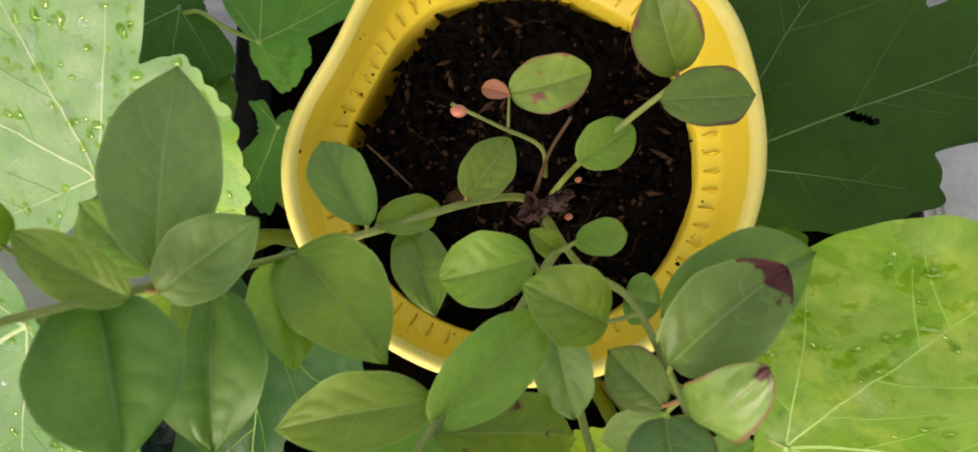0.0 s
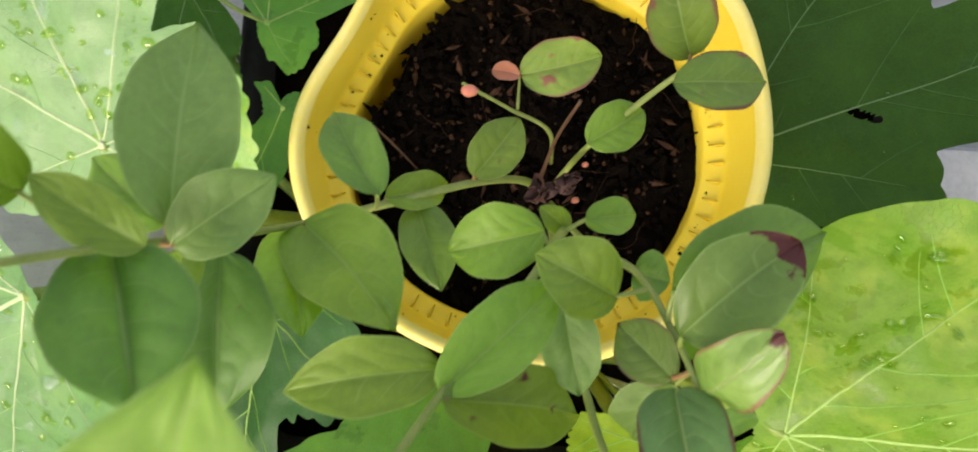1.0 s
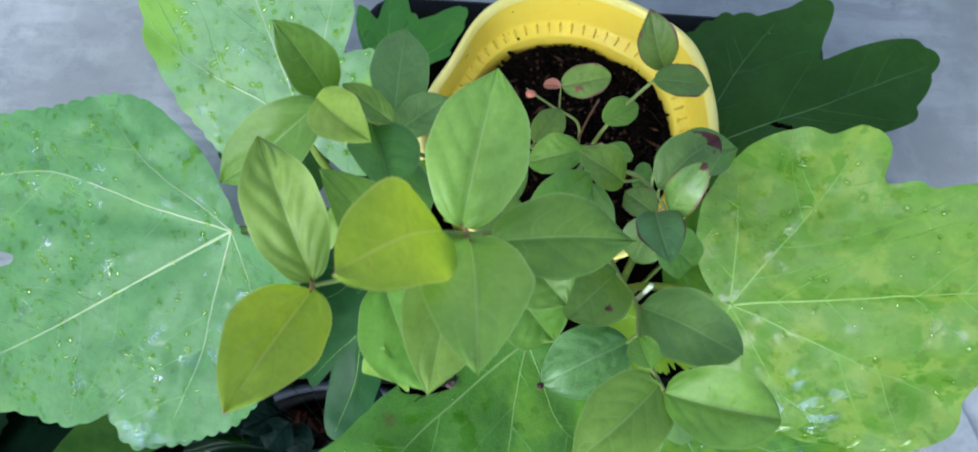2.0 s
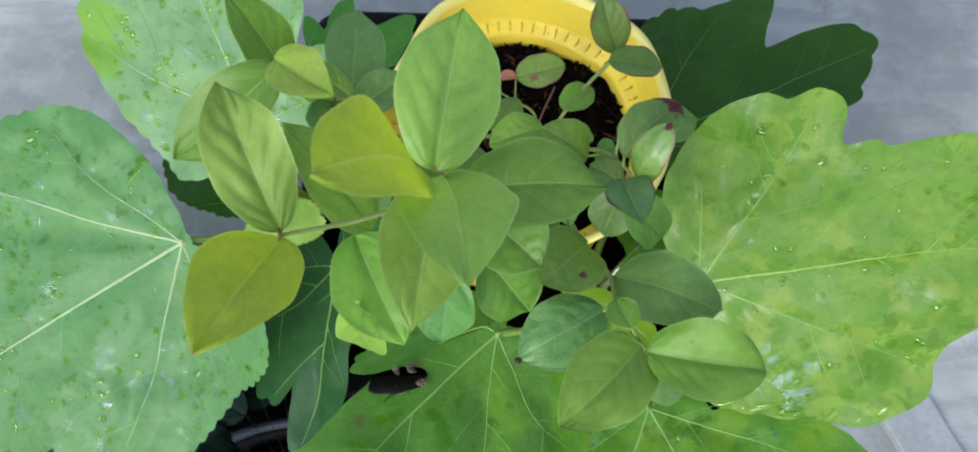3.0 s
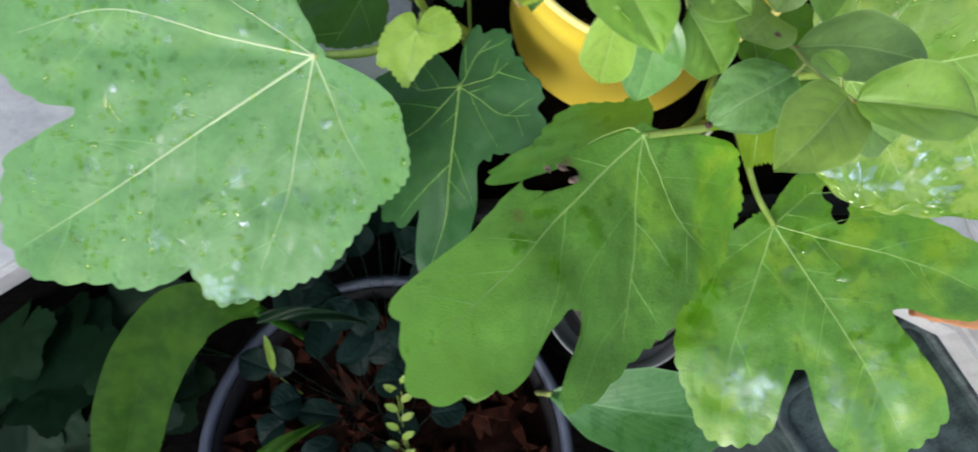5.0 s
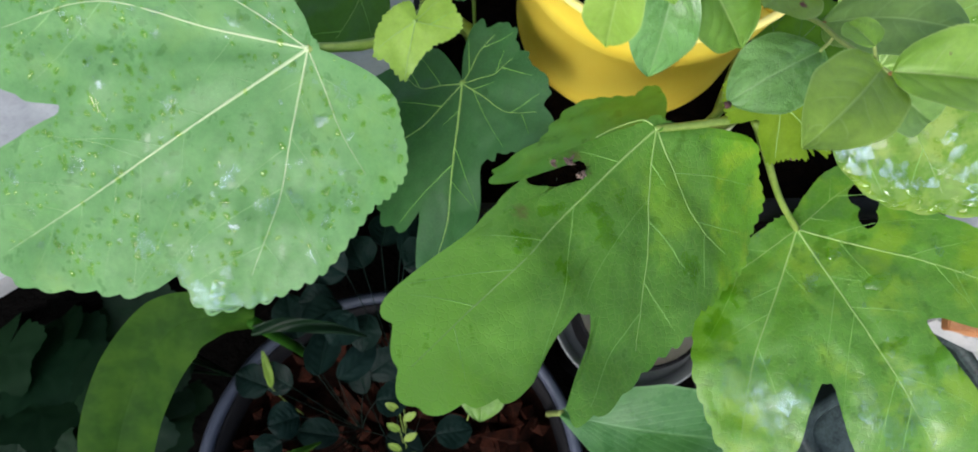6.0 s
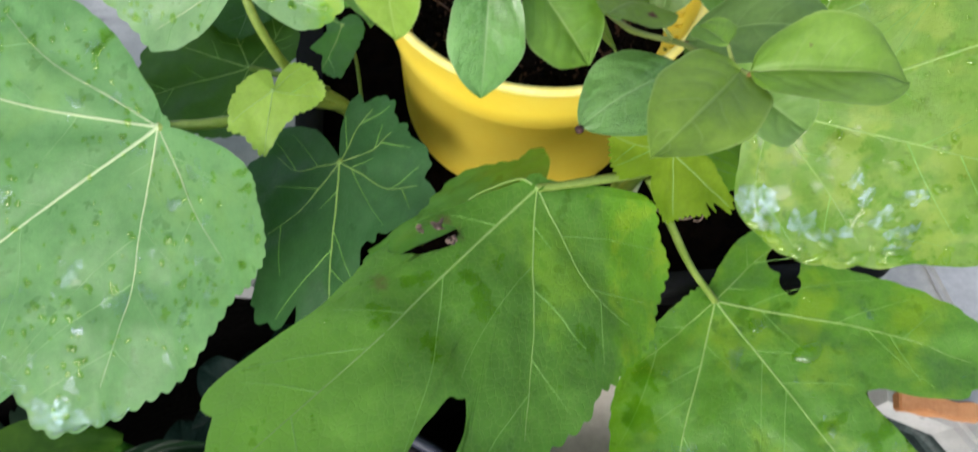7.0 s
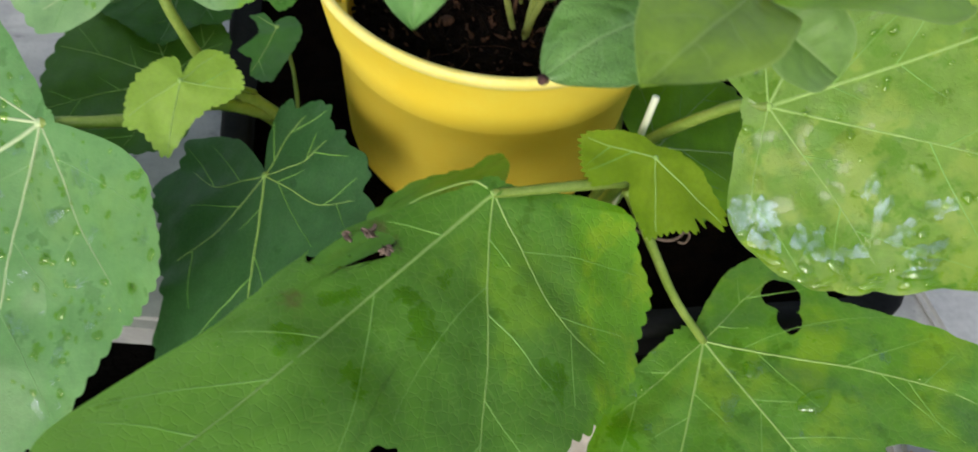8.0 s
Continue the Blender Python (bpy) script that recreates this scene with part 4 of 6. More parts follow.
leaf((0.03, -0.193, 0.372), (0.054, -0.205, 0.358), 0.028, (-0.33, -0.36, 0.8), LEAF_TEAL, fold=32, round=0.6)
leaf((0.015, -0.131, 0.341), (-0.013, -0.161, 0.37), 0.035, (-0.11, -0.17, 0.97), LEAF_SPOT, round=0.8, fold=8)
leaf((-0.061, -0.155, 0.475), (-0.069, -0.208, 0.483), 0.0302, (-0.02, -0.28, 0.94), LEAF_YOUNG, fold=22, quilt=0.01)

tip = bush_part("withered_tip", lump(0.0017, 6.0, 0.6, 0.6), DEAD, "black withered leaf tip")
tip.matrix_basis = pose(-0.0215, -0.189, 0.341)
# flower bud at the end of the twig, and smaller buds at the crown
bud = bush_part("bud", lump(0.0026, 1.0, 0.9, 0.08), BUD, "small pink flower bud")
bud.matrix_basis = pose(-0.0262, 0.0075, 0.2572) @ Matrix.Diagonal((1.35, 1, 1, 1))
for x, y, z, s in ((0.019, -0.033, 0.245, 0.5), (0.024, -0.016, 0.236, 0.45)):
    b = bush_part("bud", lump(0.0026, x * 90, 0.9, 0.08), BUD, "small pink leaf bud")
    b.matrix_basis = pose(x, y, z, 0, 30, 20) @ Matrix.Diagonal((1.5 * s, s, s, 1))


def crumpled(size, seed, steps=14):
    """A dry leaf screwed up into folds."""
    verts, faces = [], []
    for j in range(steps + 1):
        for i in range(steps + 1):
            u, v = 2 * i / steps - 1, 2 * j / steps - 1
            p = Vector((u, v, seed))
            fold = Vector((noise.noise(p * 1.7 + Vector((9, 0, 0))), noise.noise(p * 1.7 + Vector((0, 9, 0))), noise.noise(p * 2.1)))
            shrink = 0.55 * (1 - 0.25 * (u * u + v * v))
            verts.append(size * (Vector((u * shrink, v * shrink, 0.15 * u * u)) + 0.75 * fold))
    for j in range(steps):
        for i in range(steps):
            a = j * (steps + 1) + i
            faces.append((a, a + 1, a + steps + 2, a + steps + 1))
    return mesh_of("crumpled", verts, faces)


for x, y, z, size, seed in ((0.004, -0.031, 0.248, 0.0105, 3.0), (0.015, -0.027, 0.25, 0.008, 8.0)):
    dead = bush_part("dead_leaf", crumpled(size, seed), DEAD, "crumpled dark maroon dead leaf")
    dead.matrix_basis = pose(x, y, z, 20, 10, 30 * seed)

# ---- the fig ----
fig = thing("fig_tree", "young potted fig with large lobed wet green leaves", "fig tree", at=(-0.05, 0.0, PSOIL))
FIG_ROOT = Vector((-0.05, 0.0, PSOIL))


def fig_part(name, me, material, label="", parent=None):
    ob = part(name, me, material, parent or fig, label)
    if not parent:
        ob.matrix_parent_inverse = Matrix.Translation(-FIG_ROOT)
    return ob


class FigLeaf:
    """A palm-shaped leaf: lobes and bays in turn as (degrees, reach) round the joint, in the leaf's plane."""

    def __init__(self, outline, cup=0.0, droop=0.0, side=0.0, tooth=0.03, seed=0, ruffle=0.0055, teeth=46, quilt=0.0011, roofs=(), wing=(0.0, 0.0), tail=(0.0, 0.0), hook=None):
        self.o = sorted(outline)
        self.roofs, self.wing, self.tail, self.hook = roofs, wing, tail, hook
        self.ribs = ()
        self.cup, self.droop, self.side, self.tooth, self.seed, self.ruffle, self.teeth, self.quilt = cup, droop, side, tooth, seed, ruffle, teeth, quilt

    def reach(self, deg):
        o, n = self.o, len(self.o)
        deg = (deg - o[0][0]) % 360 + o[0][0]
        k = max(i for i in range(n) if o[i][0] <= deg + 1e-9)
        pts = [(o[(k + d) % n][0] + 360 * ((k + d) // n), o[(k + d) % n][1]) for d in (-1, 0, 1, 2)]
        (a0, r0), (a1, r1), (a2, r2), (a3, r3) = pts
        t = (deg - a1) / max(1e-6, a2 - a1)
        m1 = (r2 - r0) / max(1e-6, a2 - a0) * (a2 - a1)
        m2 = (r3 - r1) / max(1e-6, a3 - a1) * (a2 - a1)
        if (r1 - r0) * (r2 - r1) <= 0:
            m1 = 0
        if (r2 - r1) * (r3 - r2) <= 0:
            m2 = 0
        r = (2 * t**3 - 3 * t * t + 1) * r1 + (t**3 - 2 * t * t + t) * m1 + (3 * t * t - 2 * t**3) * r2 + (t**3 - t * t) * m2
        ph = (deg * self.teeth / 360 + 0.7 * noise.noise(Vector((deg * 0.03, self.seed, 0)))) % 1
        return r * (1 + self.tooth * (abs(math.sin(math.pi * ph)) - 0.6) * min(1, r / 0.04)) + 0.0015 * noise.noise(Vector((deg * 0.12, self.seed, 3)))

    def height(self, x, y):
        r2 = x * x + y * y
        p = Vector((x, y, self.seed))
        edge = min(1.0, r2 / 0.01)
        fall = self.wing[0] * x + self.wing[1] * x * x if x > 0 else 0.0
        if y < self.tail[0]:
            fall -= self.tail[1] * (y - self.tail[0]) ** 2
        for deg, way, k in self.roofs:
            a = radians(deg)
            ahead, off = x * math.cos(a) + y * math.sin(a), way * (y * math.cos(a) - x * math.sin(a))
            if ahead > 0 and off > 0:
                fall += k * off * off * math.sin(min(1.0, ahead / 0.025) * math.pi / 2)
        for deg in self.ribs:
            a = radians(deg)
            ahead, off = x * math.cos(a) + y * math.sin(a), y * math.cos(a) - x * math.sin(a)
            if ahead > 0 and abs(off) < 0.04:
                fall -= 0.0028 * min(1.0, ahead / 0.03) * math.exp(-((off / 0.011) ** 2))
        return fall + self.cup * x * x + self.side * x * y + self.droop * y * y + self.ruffle * edge * noise.noise(p * 28) + self.quilt * noise.noise(p * 85)

    def at(self, deg, f):
        r = self.reach(deg) * f
        if self.hook:
            # the end of one lobe bends sideways: from, to (degrees), by how much, between which distances
            a0, a1, by, r0, r1 = self.hook
            near = (deg + 180) % 360 - 180
            if a1 < near < a0:
                u, v = min(1.0, (a0 - near) / 12), max(0.0, min(1.0, (r - r0) / (r1 - r0)))
                deg += by * u * u * (3 - 2 * u) * v * v * (3 - 2 * v)
        x, y = r * math.cos(radians(deg)), r * math.sin(radians(deg))
        return Vector((x, y, self.height(x, y)))

    def mesh(self, rings=38, steps=300, holes=()):
        verts, faces, uvs = [Vector((0, 0, 0))], [], [(0.5, 0.5)]
        for j in range(1, rings + 1):
            f = (j / rings) ** 0.85
            for s in range(steps):
                v = self.at(360 * s / steps, f)
                verts.append(v)
                uvs.append((0.3 + v.x * 0.2, 0.5 + v.y))
        for s in range(steps):
            faces.append((0, 1 + s, 1 + (s + 1) % steps))
        for j in range(rings - 1):
            for s in range(steps):
                a, b = 1 + j * steps + s, 1 + j * steps + (s + 1) % steps
                faces.append((a, a + steps, b + steps, b))
        if holes:
            def inside(v, hole):
                hx, hy, hl, hw, ha = hole
                a, b = (v.x - hx) * math.cos(ha) + (v.y - hy) * math.sin(ha), (v.y - hy) * math.cos(ha) - (v.x - hx) * math.sin(ha)
                return (a / hl) ** 2 + (b / hw) ** 2 - 0.45 * noise.noise(v * 120)
            depth = [min(inside(v, h) for h in holes) for v in verts]
            faces = [f for f in faces if not all(depth[i] < 1 for i in f)]
            for i in {i for f in faces for i in f}:
                # the rim of the hole is pushed back to its outline
                hole = min(holes, key=lambda h: inside(verts[i], h))
                for _ in range(12):
                    if inside(verts[i], hole) >= 1:
                        break
                    x, y = hole[0] + (verts[i].x - hole[0]) * 1.04, hole[1] + (verts[i].y - hole[1]) * 1.04
                    verts[i] = Vector((x, y, self.height(x, y)))
        return mesh_of("fig_blade", verts, faces, uvs)

    def vein(self, points, w0, w1):
        """A raised rib that lies on the blade, through points of its plane."""
        line = curve_points([(x, y, 0) for x, y in points], 7)
        verts, faces = [], []
        n = len(line)
        for k, c in enumerate(line):
            d = (line[min(k + 1, n - 1)] - line[max(k - 1, 0)]).normalized()
            s = Vector((-d.y, d.x, 0))
            w = w0 + (w1 - w0) * k / (n - 1)
            for off, up in ((-1, -0.0002), (-0.5, 0.35), (0.5, 0.35), (1, -0.0002)):
                q = c + s * w * off
                verts.append((q.x, q.y, self.height(q.x, q.y) + (up * w if up > 0 else up) + 0.00025))
        for k in range(n - 1):
            for i in range(3):
                a = k * 4 + i
                faces.append((a, a + 1, a + 5, a + 4))
        return verts, faces


def fig_leaf(joint, normal, shape, material, vein_mat, ribs, label, stalk=None, holes=(), thick=0.0011, stalk_r=0.0032, branches=5):
    """One fig leaf: blade, its ribs from the joint (degrees of each), and its stalk."""
    n = Vector(normal).normalized()
    x = (Vector((1, 0, 0)) - n.x * n).normalized()
    y = n.cross(x)
    m = Matrix.Translation(joint) @ Matrix((x, y, n)).transposed().to_4x4()
    sway = random.Random(shape.seed * 3 + 5)
    bows = [r if isinstance(r, tuple) else (r, sway.uniform(-4, 4)) for r in ribs]
    longest = max(shape.reach(deg) for deg, bow in bows)
    ribs = [deg for deg, bow in bows]
    shape.ribs = ribs
    ob = fig_part("leaf", shape.mesh(100 if holes else 40, max(480 if holes else 300, min(900, shape.teeth * 8)), holes), material, label)
    ob.matrix_basis = m
    rng = random.Random(shape.seed * 7 + 1)
    fine_verts, fine_faces = [], []
    for deg, bow in bows:
        share = min(1.0, shape.reach(deg) / longest)
        end = shape.reach(deg) * (0.72 + 0.23 * share)
        pts = [(end * f * math.cos(radians(deg + bow * math.sin(f * 3.1))), end * f * math.sin(radians(deg + bow * math.sin(f * 3.1)))) for f in (0, 0.3, 0.65, 1)]
        w = thick * (0.2 + 0.45 * share**1.5) * (0.5 + 0.5 * min(1, longest / 0.15))
        verts, faces = shape.vein(pts, w, 0.00012)
        count = max(2, int(0.8 * branches * end / 0.15))
        for k in range(count):
            for sign in (1, -1):
                # a side vein leaves the rib at a wide angle, bends forward and stops at the edge or half way to the next rib
                g = 0.1 + 0.8 * (k + 0.5 + rng.uniform(-0.4, 0.4)) / count
                if rng.random() < 0.15:
                    continue
                a0 = radians(deg + bow * math.sin(g * 3.1))
                p = Vector((end * g * math.cos(a0), end * g * math.sin(a0)))
                line, turned, bent = [tuple(p)], rng.uniform(36, 56), rng.uniform(0.6, 2.6)
                for _ in range(14):
                    way = radians(deg + sign * turned)
                    p = p + Vector((math.cos(way), math.sin(way))) * 0.008
                    turned -= bent + rng.uniform(-1.5, 1.5)
                    here = math.degrees(math.atan2(p.y, p.x))
                    own = abs((here - deg + 180) % 360 - 180)
                    if p.length > 0.95 * shape.reach(here) or any(abs((here - o + 180) % 360 - 180) < own for o in ribs if o != deg):
                        break
                    line.append(tuple(p))
                if len(line) < 3:
                    continue
                v2, f2 = shape.vein(line[::2] if len(line) % 2 else line[:-1:2] + line[-1:], rng.uniform(0.00022, 0.00034), 0.00006)
                off = len(fine_verts)
                fine_verts += v2
                fine_faces += [tuple(i + off for i in f) for f in f2]
        part("vein", mesh_of("vein", verts, faces), vein_mat, ob)
    tagged(part("venation", mesh_of("venation", fine_verts, fine_faces), FINE[vein_mat.name], ob), "fine pale side veins", kind="stuff")
    knot = part("leaf_joint", lump(thick * 1.4, shape.seed * 1.7, 0.4, 0.3), vein_mat, ob)
    knot.location = (0, 0, 0.0004)
    if stalk:
        pts = [Vector(joint) - n * 0.001, *[Vector(p) for p in stalk]]
        st = part("petiole", tube(pts, stalk_r * 0.8, stalk_r, 9, 8, 0.1), PETIOLE, ob, "smooth yellow-green leaf stalk")
        st.matrix_parent_inverse = m.inverted()
    return ob, shape, m


fa = FigLeaf([(60, 0.008), (0, 0.008), (-14, 0.02), (-20, 0.044), (-24, 0.056), (-30, 0.067), (-36, 0.075), (-46, 0.092), (-52, 0.1), (-59, 0.1035), (-66, 0.106), (-71, 0.11), (-78, 0.122), (-84, 0.134), (-91, 0.15), (-98, 0.162), (-104, 0.174), (-110, 0.186), (-114.5, 0.194), (-118.7, 0.19), (-121.5, 0.182), (-124, 0.183), (-128, 0.21), (-136, 0.238), (-141, 0.2655), (-147, 0.292), (-152, 0.288), (-160, 0.262), (-163.5, 0.246), (-165.6, 0.21), (-167.2, 0.176), (-169, 0.18), (-171, 0.2), (-176, 0.23), (179, 0.238), (165, 0.215), (150, 0.155), (127, 0.11), (112, 0.06), (99, 0.024)], cup=-0.8, droop=-0.3, seed=1, tooth=0.022, teeth=96, wing=(0.25, 4.5), tail=(-0.15, 3.0))
FA = fig_leaf((-0.227, -0.08, 0.194), (-0.056, -0.454, 0.889), fa, FIG_PALE, VEIN_PALE, ((-66, -4), (-108, 4), (-149.5, 1), (176, -10), (140, 6)), "large pale green wet fig leaf with white ribs", [(-0.19, -0.072, 0.185), (-0.155, -0.05, 0.17), (-0.128, -0.03, 0.135)], thick=0.0016, stalk_r=0.0039)
fb = FigLeaf([(146, 0.147), (157, 0.137), (167, 0.112), (-178, 0.084), (-160, 0.07), (-145, 0.064), (-130, 0.04), (-115, 0.012), (-70, 0.008), (-53, 0.025), (-44, 0.044), (-30, 0.056), (-8, 0.064), (15, 0.066), (48, 0.068), (61, 0.055), (66, 0.08), (85, 0.11), (105, 0.125), (125, 0.13)], cup=-0.8, droop=-0.5, seed=2)
FB = fig_leaf((-0.174, -0.019, 0.246), (-0.2, -0.5, 0.84), fb, FIG_FRESH, VEIN_PALE, (-25, -155, 155, 115, 78, 25), "pale yellow-green fig leaf covered in water drops", [(-0.166, -0.032, 0.215), (-0.15, -0.037, 0.17), (-0.125, -0.03, 0.125)], thick=0.0013)
fg = FigLeaf([(104, 0.088), (92, 0.11), (81, 0.125), (76, 0.124), (69, 0.14), (63, 0.134), (57, 0.12), (53, 0.131), (49, 0.135), (42, 0.17), (20, 0.2), (5, 0.175), (-8, 0.142), (-20, 0.148), (-35, 0.132), (-50, 0.105), (-70, 0.088), (-90, 0.07), (-105, 0.055), (-118, 0.03), (-150, 0.012), (160, 0.012), (125, 0.05)], cup=-0.6, droop=0.6, seed=3, tooth=0.02, teeth=26)
FG = fig_leaf((0.104, -0.124, 0.247), (-0.42, -0.62, 0.66), fg, FIG_LIME, VEIN_GREEN, (-95, -55, -14, 16, 68, 98), "large lime green wet fig leaf with mottled patches", [(0.09, -0.115, 0.235), (0.06, -0.1, 0.18), (0.045, -0.1, 0.1)], thick=0.0014)
fe = FigLeaf([(75, 0.008), (20, 0.012), (5, 0.03), (-2, 0.062), (-16, 0.082), (-25, 0.094), (-40, 0.098), (-49, 0.104), (-64, 0.106), (-79, 0.11), (-83, 0.118), (-93, 0.1305), (-101, 0.1465), (-103.5, 0.1545), (-107, 0.166), (-109.5, 0.1725), (-111, 0.1735), (-112.4, 0.171), (-113.3, 0.164), (-113.8, 0.14), (-114.5, 0.125), (-117.5, 0.1175), (-119.7, 0.119), (-121.5, 0.1285), (-123, 0.14), (-123.8, 0.165), (-126.5, 0.178), (-131, 0.19), (-135.5, 0.2065), (-137.5, 0.2125), (-139.5, 0.212), (-142, 0.207), (-145, 0.198), (-150, 0.186), (-151.3, 0.162), (-152.3, 0.13), (-154.6, 0.113), (-157, 0.1), (-160, 0.086), (-162, 0.075), (-165, 0.064), (-167, 0.05), (-171, 0.033), (176, 0.015), (130, 0.008)], cup=0.6, droop=0.4, side=1.0, seed=4, tooth=0.024, ruffle=0.006, roofs=[(-134, -1, -11.0), (-95, 1, -2.5)], teeth=84, quilt=0.0009, hook=(-98, -116.5, -3.0, 0.135, 0.16))
FE = fig_leaf((-0.02, -0.15, 0.225), (0.3, -0.2, 0.93), fe, FIG_TURNING, VEIN_GREEN, ((-54, -11), (-100, 2), (-141, 1)), "broad green three-lobed fig leaf with a torn edge", [(0.0, -0.147, 0.222), (0.025, -0.142, 0.217), (0.046, -0.134, 0.206)], holes=[(-0.062, -0.027, 0.0168, 0.0085, radians(8))], branches=5, stalk_r=0.0028)
flap = FigLeaf([(50, 0.01), (66, 0.03), (76, 0.046), (86, 0.05), (95, 0.046), (108, 0.058), (122, 0.076), (138, 0.08), (150, 0.082), (161, 0.108), (172, 0.1), (178, 0.05), (-160, 0.006), (-60, 0.004)], seed=14, tooth=0.04, cup=-0.5)
flap_n = Vector((-0.416, 0.553, 0.722)).normalized()
flap_x = (Vector((1, 0, 0)) - flap_n.x * flap_n).normalized()
flap_ob = part("leaf_lobe", flap.mesh(), FIG_MID, FE[0], "rear lobe bent down behind the leaf")
flap_ob.matrix_basis = FE[2].inverted() @ Matrix.Translation((-0.02, -0.15, 0.2245)) @ Matrix((flap_x, flap_n.cross(flap_x), flap_n)).transposed().to_4x4()
crest = [(x, y, FE[1].height(x, y) + 0.0006) for x, y in ((-0.003, 0.002), (-0.0085, 0.0045), (-0.0155, 0.0032), (-0.0225, 0.0008), (-0.03, -0.0022), (-0.037, -0.006))]
part("vein", tube(crest, 0.0006, 0.00025, 8, 6), VEIN_GREEN, FE[0], "thin green rib along the folded crest")
for x, y, size, seed in ((-0.0545, -0.0205, 0.0042, 5.0), (-0.0495, -0.0285, 0.004, 7.0), (-0.063, -0.022, 0.003, 9.0)):
    torn = part("torn_edge", crumpled(size, seed), ROT, FE[0], "shrivelled grey-brown torn leaf edge")
    torn.matrix_basis = pose(x, y, FE[1].height(x, y) + 0.001, 15, -8, 40 * seed)
ff = FigLeaf([(177, 0.025), (-160, 0.052), (-150, 0.078), (-143, 0.095), (-132, 0.121), (-122, 0.142), (-115, 0.158), (-109, 0.1625), (-102, 0.158), (-97, 0.146), (-94.5, 0.128), (-91.5, 0.111), (-87.5, 0.1045), (-85.2, 0.11), (-84, 0.136), (-81, 0.162), (-72, 0.18), (-60, 0.1795), (-53.5, 0.172), (-50.5, 0.153), (-48.2, 0.13), (-46.5, 0.107), (-43.5, 0.1), (-40, 0.105), (-36.5, 0.126), (-33, 0.145), (-26, 0.158), (-19, 0.1585), (-14, 0.152), (-8, 0.13), (0, 0.1), (8, 0.078), (20, 0.071), (35, 0.066), (48, 0.062), (58, 0.048), (70, 0.026), (95, 0.012), (140, 0.015)], cup=-0.4, droop=-0.5, seed=5, ruffle=0.0055, teeth=84, tooth=0.02, quilt=0.0009, tail=(-0.07, 2.6))
FF = fig_leaf((0.1, -0.183, 0.124), (-0.227, 0.052, 0.973), ff, FIG_WET, VEIN_GREEN, ((-111, -4), (-65, 0), (-23, 3), 35, -150), "wet green fig leaf with deep bays and a hole", [(0.08, -0.168, 0.148), (0.06, -0.151, 0.183), (0.047, -0.137, 0.204)], holes=[(0.048, 0.0185, 0.0115, 0.0092, radians(100)), (0.0472, 0.005, 0.009, 0.0058, radians(95))], stalk_r=0.0027)
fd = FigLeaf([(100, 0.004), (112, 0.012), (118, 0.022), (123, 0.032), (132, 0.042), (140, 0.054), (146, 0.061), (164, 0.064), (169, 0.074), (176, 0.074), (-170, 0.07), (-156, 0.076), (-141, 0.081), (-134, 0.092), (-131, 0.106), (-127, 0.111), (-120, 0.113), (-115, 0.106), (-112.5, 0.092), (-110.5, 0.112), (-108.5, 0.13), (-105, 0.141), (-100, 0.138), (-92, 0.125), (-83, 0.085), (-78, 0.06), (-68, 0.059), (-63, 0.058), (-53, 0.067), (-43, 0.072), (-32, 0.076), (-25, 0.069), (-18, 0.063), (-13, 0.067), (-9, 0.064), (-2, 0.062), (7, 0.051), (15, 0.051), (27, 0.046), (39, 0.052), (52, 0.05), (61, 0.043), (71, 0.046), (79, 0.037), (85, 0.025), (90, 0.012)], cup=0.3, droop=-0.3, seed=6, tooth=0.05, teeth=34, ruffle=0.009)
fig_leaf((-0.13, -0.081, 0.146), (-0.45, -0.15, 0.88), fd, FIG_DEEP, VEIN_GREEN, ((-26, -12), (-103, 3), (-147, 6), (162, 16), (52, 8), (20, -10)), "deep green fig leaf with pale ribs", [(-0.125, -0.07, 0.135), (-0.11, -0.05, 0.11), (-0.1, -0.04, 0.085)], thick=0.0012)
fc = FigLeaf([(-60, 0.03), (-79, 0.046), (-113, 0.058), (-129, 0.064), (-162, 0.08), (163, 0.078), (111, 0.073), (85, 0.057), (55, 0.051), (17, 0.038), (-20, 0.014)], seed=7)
fig_leaf((-0.199, 0.03, 0.103), (0, -0.2, 0.98), fc, FIG_SHADE, VEIN_GREEN, (-120, -165, 160, 110, 55), "fig leaf under the others, shade put into its dark green", [(-0.17, 0.02, 0.1), (-0.13, -0.01, 0.1), (-0.12, -0.02, 0.088)])
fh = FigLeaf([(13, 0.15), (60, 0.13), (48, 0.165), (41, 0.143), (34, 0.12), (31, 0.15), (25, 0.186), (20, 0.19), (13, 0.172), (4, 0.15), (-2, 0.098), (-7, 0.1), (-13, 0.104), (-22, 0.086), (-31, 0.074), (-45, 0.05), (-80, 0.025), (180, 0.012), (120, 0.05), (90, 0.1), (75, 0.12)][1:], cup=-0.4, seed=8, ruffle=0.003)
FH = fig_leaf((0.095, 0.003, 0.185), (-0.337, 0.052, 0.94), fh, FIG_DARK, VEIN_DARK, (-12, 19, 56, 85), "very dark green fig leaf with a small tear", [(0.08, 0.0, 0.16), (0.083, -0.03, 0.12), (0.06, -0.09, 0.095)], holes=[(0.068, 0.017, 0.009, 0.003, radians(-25))])
